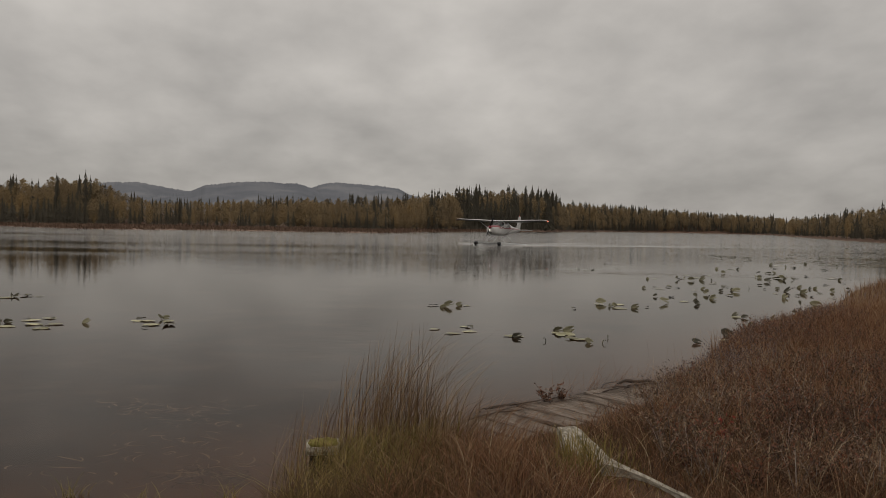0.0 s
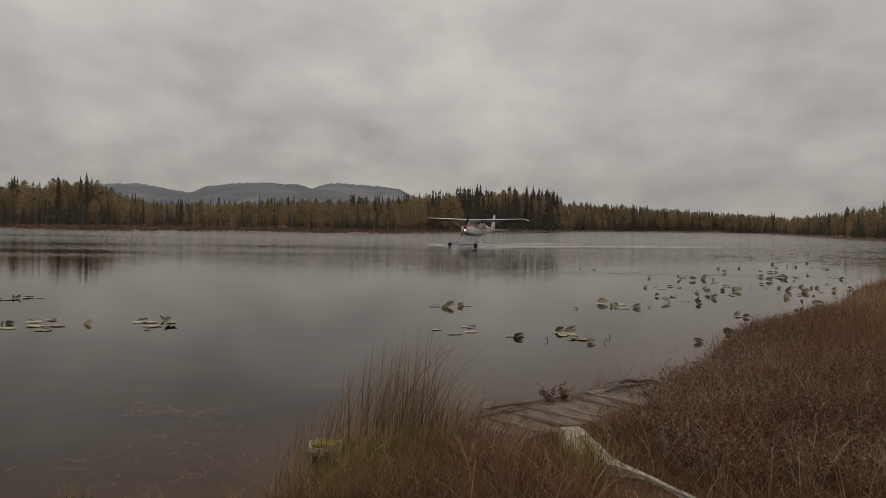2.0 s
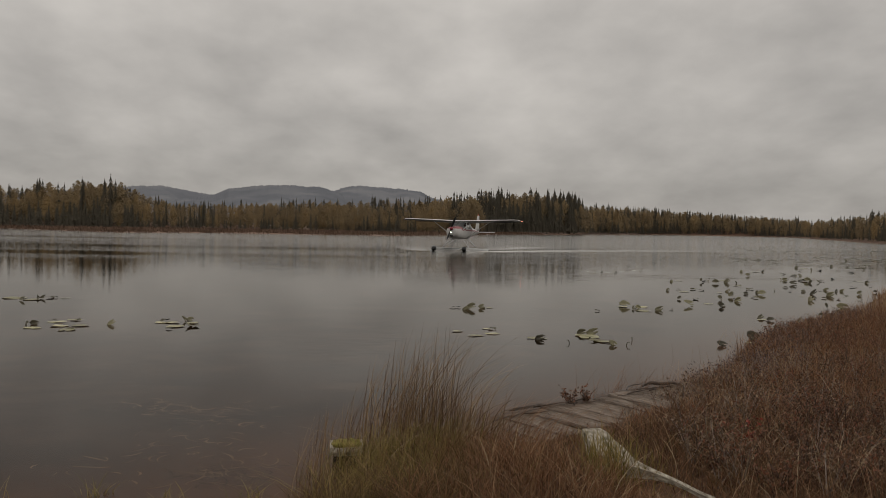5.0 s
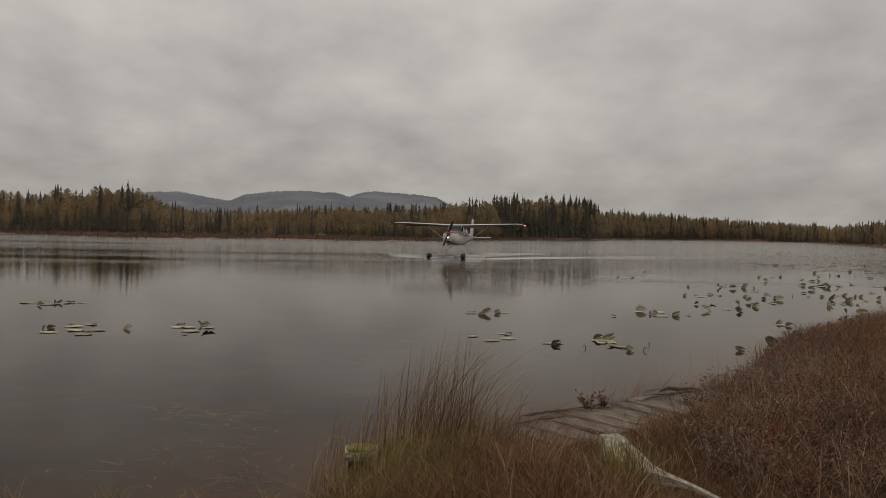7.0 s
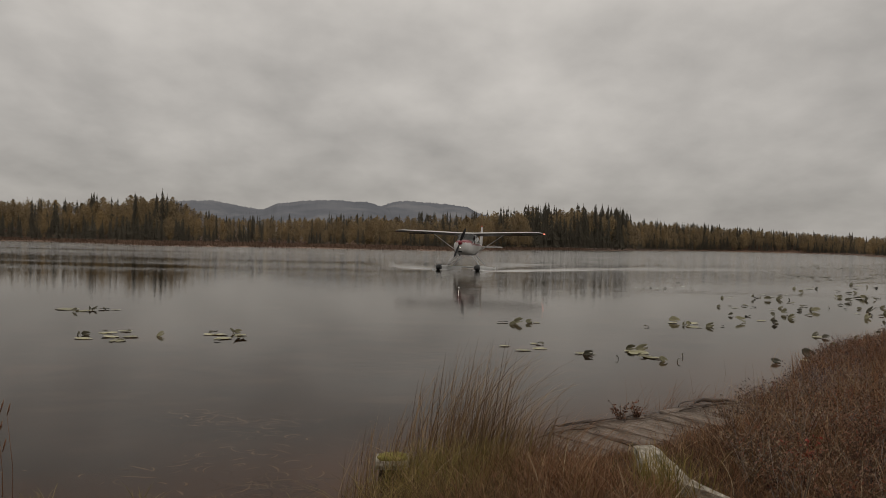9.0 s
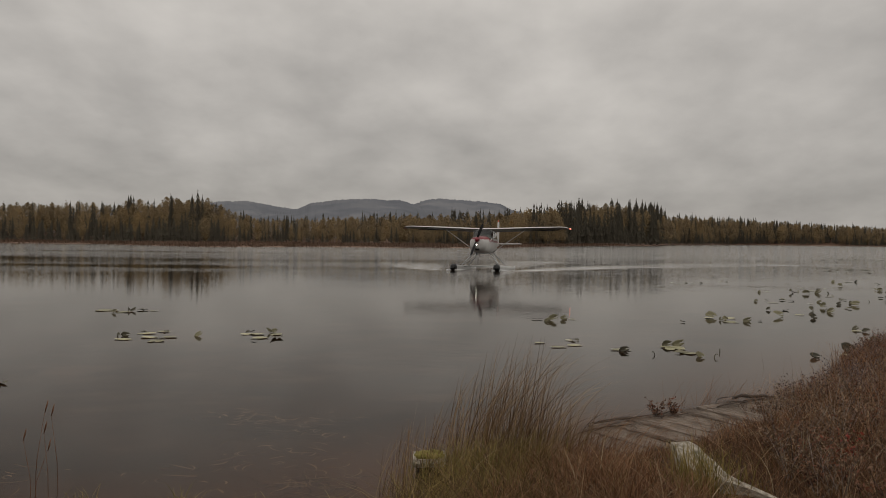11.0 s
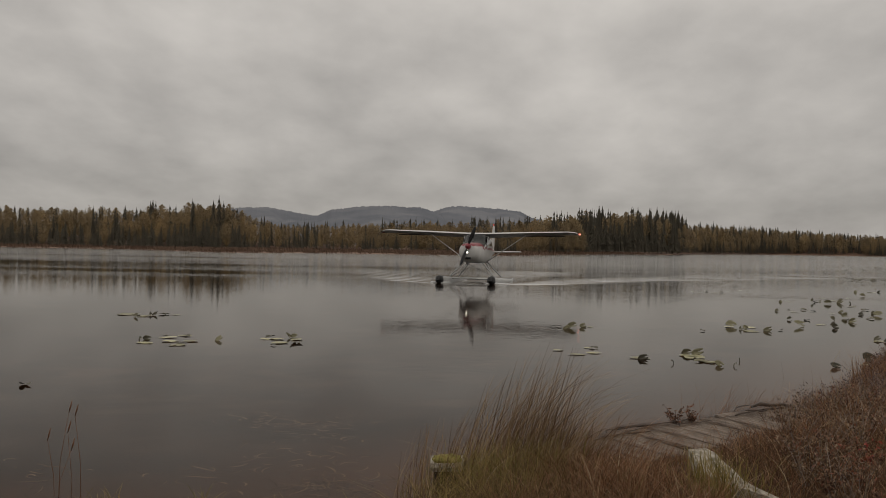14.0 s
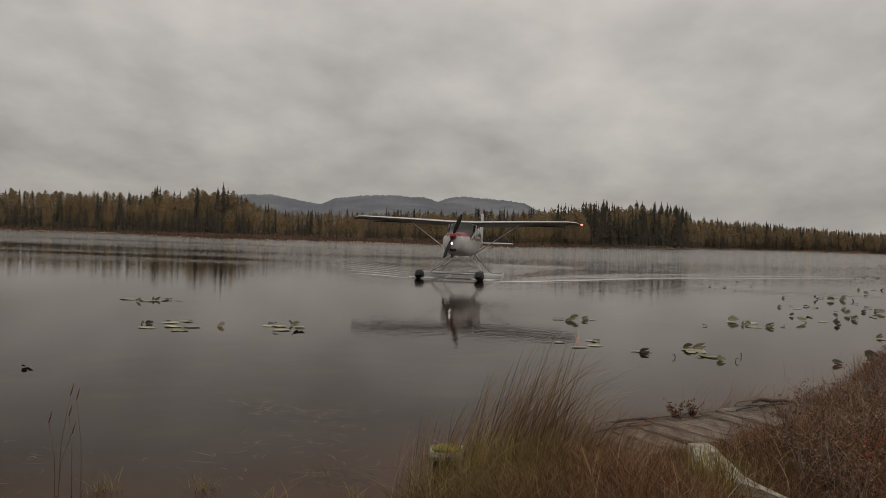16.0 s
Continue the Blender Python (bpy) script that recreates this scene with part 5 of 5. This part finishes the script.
    for y in (1.5, -0.75):
        part("spreader_bar", tube([(-1.15, y, 0.27), (1.15, y, 0.27)], 0.04, 8), ALU, plane)
    # propeller
    prop = new("propeller")
    prop.parent = plane
    prop.matrix_basis = pose(0, 2.78, 1.86)
    part("spinner", loft([[(r * math.cos(a), y, r * math.sin(a)) for a in (2 * math.pi * k / 16 for k in range(16))] for y, r in ((-0.1, 0.16), (0.02, 0.15), (0.14, 0.10), (0.22, 0.02))]), RED, prop, "maroon spinner")
    for s in (1, -1):
        rings = []
        for r, w, tw in ((0.1, 0.05, 40), (0.3, 0.085, 32), (0.6, 0.095, 22), (0.85, 0.08, 16), (0.98, 0.05, 13), (1.02, 0.02, 12)):
            c, sn = math.cos(radians(tw)), math.sin(radians(tw))
            rings.append([(s * (w * math.cos(a) * c - 0.012 * math.sin(a) * sn), 0.02 + w * math.cos(a) * sn + 0.012 * math.sin(a) * c, s * r) for a in (2 * math.pi * k / 10 for k in range(10))])
        part("blade", loft(rings), DARKMETAL, prop, "dark propeller blade")
    return plane, prop


PLANE, PROPELLER = build_plane()
PLANE.scale = (0.94, 0.94, 1.0)


# ---- the wake that the floats draw behind them ----
def crest(points, width, height):
    """A low smooth swell of water along points: a ridge that dips under the surface at its edges and ends."""
    rings = []
    n = len(points)
    for i, p in enumerate(points):
        p = Vector((*p, 0))
        a, b = Vector((*points[max(i - 1, 0)], 0)), Vector((*points[min(i + 1, n - 1)], 0))
        d = (b - a).normalized()
        s = Vector((-d.y, d.x, 0))
        k = math.sin(math.pi * (i + 0.3) / (n - 0.4)) ** 0.5
        rings.append([p + s * width * u + Vector((0, 0, height * k * (math.cos(u * math.pi) * 0.5 + 0.5) - 0.003)) for u in (-1, -0.7, -0.4, -0.15, 0.15, 0.4, 0.7, 1)])
    return loft(rings, closed=False, caps=False)


def build_wake():
    rng = random.Random(8)
    wake = thing("boat_wake", "rippling wake spreading from the plane's floats", "wake")
    for sx in (-1, 1):
        for k in range(7):
            y0 = 3.2 - 1.9 * k
            x0 = 1.6 + 0.34 * k
            L = 4.0 + 2.2 * k
            ang = radians(52 - 2.5 * k)
            pts = []
            for i in range(10):
                t = i / 9
                pts.append((sx * (x0 + L * t * math.sin(ang) + 0.08 * math.sin(9 * t + k)), y0 - L * t * math.cos(ang)))
            part("wave", crest(pts, 0.11 + 0.012 * k, 0.022 - 0.002 * k), WATER, wake)
    # the long arm that has run on towards the east shore
    for k in range(5):
        ang = radians(38 - 2.6 * k)
        x0, y0, L = 1.9 + 0.5 * k, 0.5 - 2.2 * k, 46 - 3 * k
        pts = [(-(x0 + L * i / 23 * math.sin(ang) + 0.25 * math.sin(0.9 * i + k)), y0 - L * i / 23 * math.cos(ang)) for i in range(24)]
        part("wave", crest(pts, 0.22, 0.016 - 0.002 * k), WATER, wake)
    for k in range(12):
        y = -4.5 - 1.8 * k
        w = 1.6 + 0.25 * k
        pts = [(w * (t / 8 * 2 - 1) + rng.uniform(-0.1, 0.1), y - 0.9 * (1 - (t / 8 * 2 - 1) ** 2) * -1 + rng.uniform(-0.06, 0.06)) for t in range(9)]
        part("wave", crest(pts, 0.28, 0.012), WATER, wake)
    for sx in (-1, 1):
        for out in (-1, 1):
            rings = []
            for i in range(8):
                t = i / 7
                c = Vector((sx * FLOAT_X + out * (0.16 + 0.42 * t), 3.15 - 1.5 * t, 0.015))
                w = 0.07 + 0.09 * math.sin(math.pi * t)
                rings.append([c + Vector((w * math.cos(a) * (1 + rng.uniform(-0.2, 0.2)), 0, 0.07 * (1 - t) * math.sin(a))) for a in (2 * math.pi * j / 8 for j in range(8))])
            part("foam", loft(rings), FOAM, wake, "white foam along a float bow")
    return wake


WAKE = build_wake()


# ---- what moves ----
def motions():
    # seconds, bearing from the eye in degrees, metres from it, degrees by which the nose points west of south
    track = [(0.0, 7.36, 103.5, 32.5), (1.5, 6.14, 97.4, 29.6), (3.0, 5.10, 91.4, 26.2), (4.25, 4.15, 86.5, 23.6), (5.5, 3.30, 82.3, 21.0), (6.0, 3.00, 80.5, 19.8), (7.0, 2.45, 76.6, 17.6), (8.0, 1.84, 72.8, 15.4),
             (9.0, 1.22, 69.0, 13.4), (10.0, 0.68, 65.4, 12.0), (11.25, 0.10, 61.0, 10.8), (12.5, -0.55, 56.9, 10.2), (13.0, -0.84, 55.3, 10.0), (14.5, -1.66, 50.3, 9.2), (15.0, -1.92, 48.7, 8.9), (16.0, -2.42, 45.3, 8.4)]
    rows, wash = [], []
    for t, b, d, h in track:
        d *= 0.945
        x, y = d * math.sin(radians(b)) - 0.2 * math.sin(radians(h)), d * math.cos(radians(b)) - 0.2 * math.cos(radians(h))
        rows.append((t, pose(x, y, 0, 0, 0, 180 - h) @ pose(0, 0, -0.11, 1.3)))
        wash.append((t, pose(x, y, 0, 0, 0, 180 - h)))
    walk(PLANE, rows)
    walk(WAKE, wash)
    # the sedge stands nearly upright at first and is bent further by a rising wind
    gusts = [(0.0, -1), (1.5, 0), (3.0, 1), (5.5, 0), (7.0, 1), (9.0, 3), (10.0, 3), (11.2, 5), (12.5, 8), (13.5, 10), (14.5, 11), (15.2, 14), (16.0, 11)]
    for i, tuft in enumerate(SWAYING):
        at = tuft.location
        walk(tuft, [(t, pose(at.x, at.y, at.z, 0.8 * math.sin(1.7 * t + i), deg + 1.2 * math.sin(2.3 * t + 1.3 * i), 0)) for t, deg in gusts])
    # the propeller: half a turn every half second, blades leaning a little past upright
    walk(PROPELLER, [(k / 8, pose(0, 2.78, 1.86, 0, -22 + 45 * k, 0)) for k in range(129)])


motions()
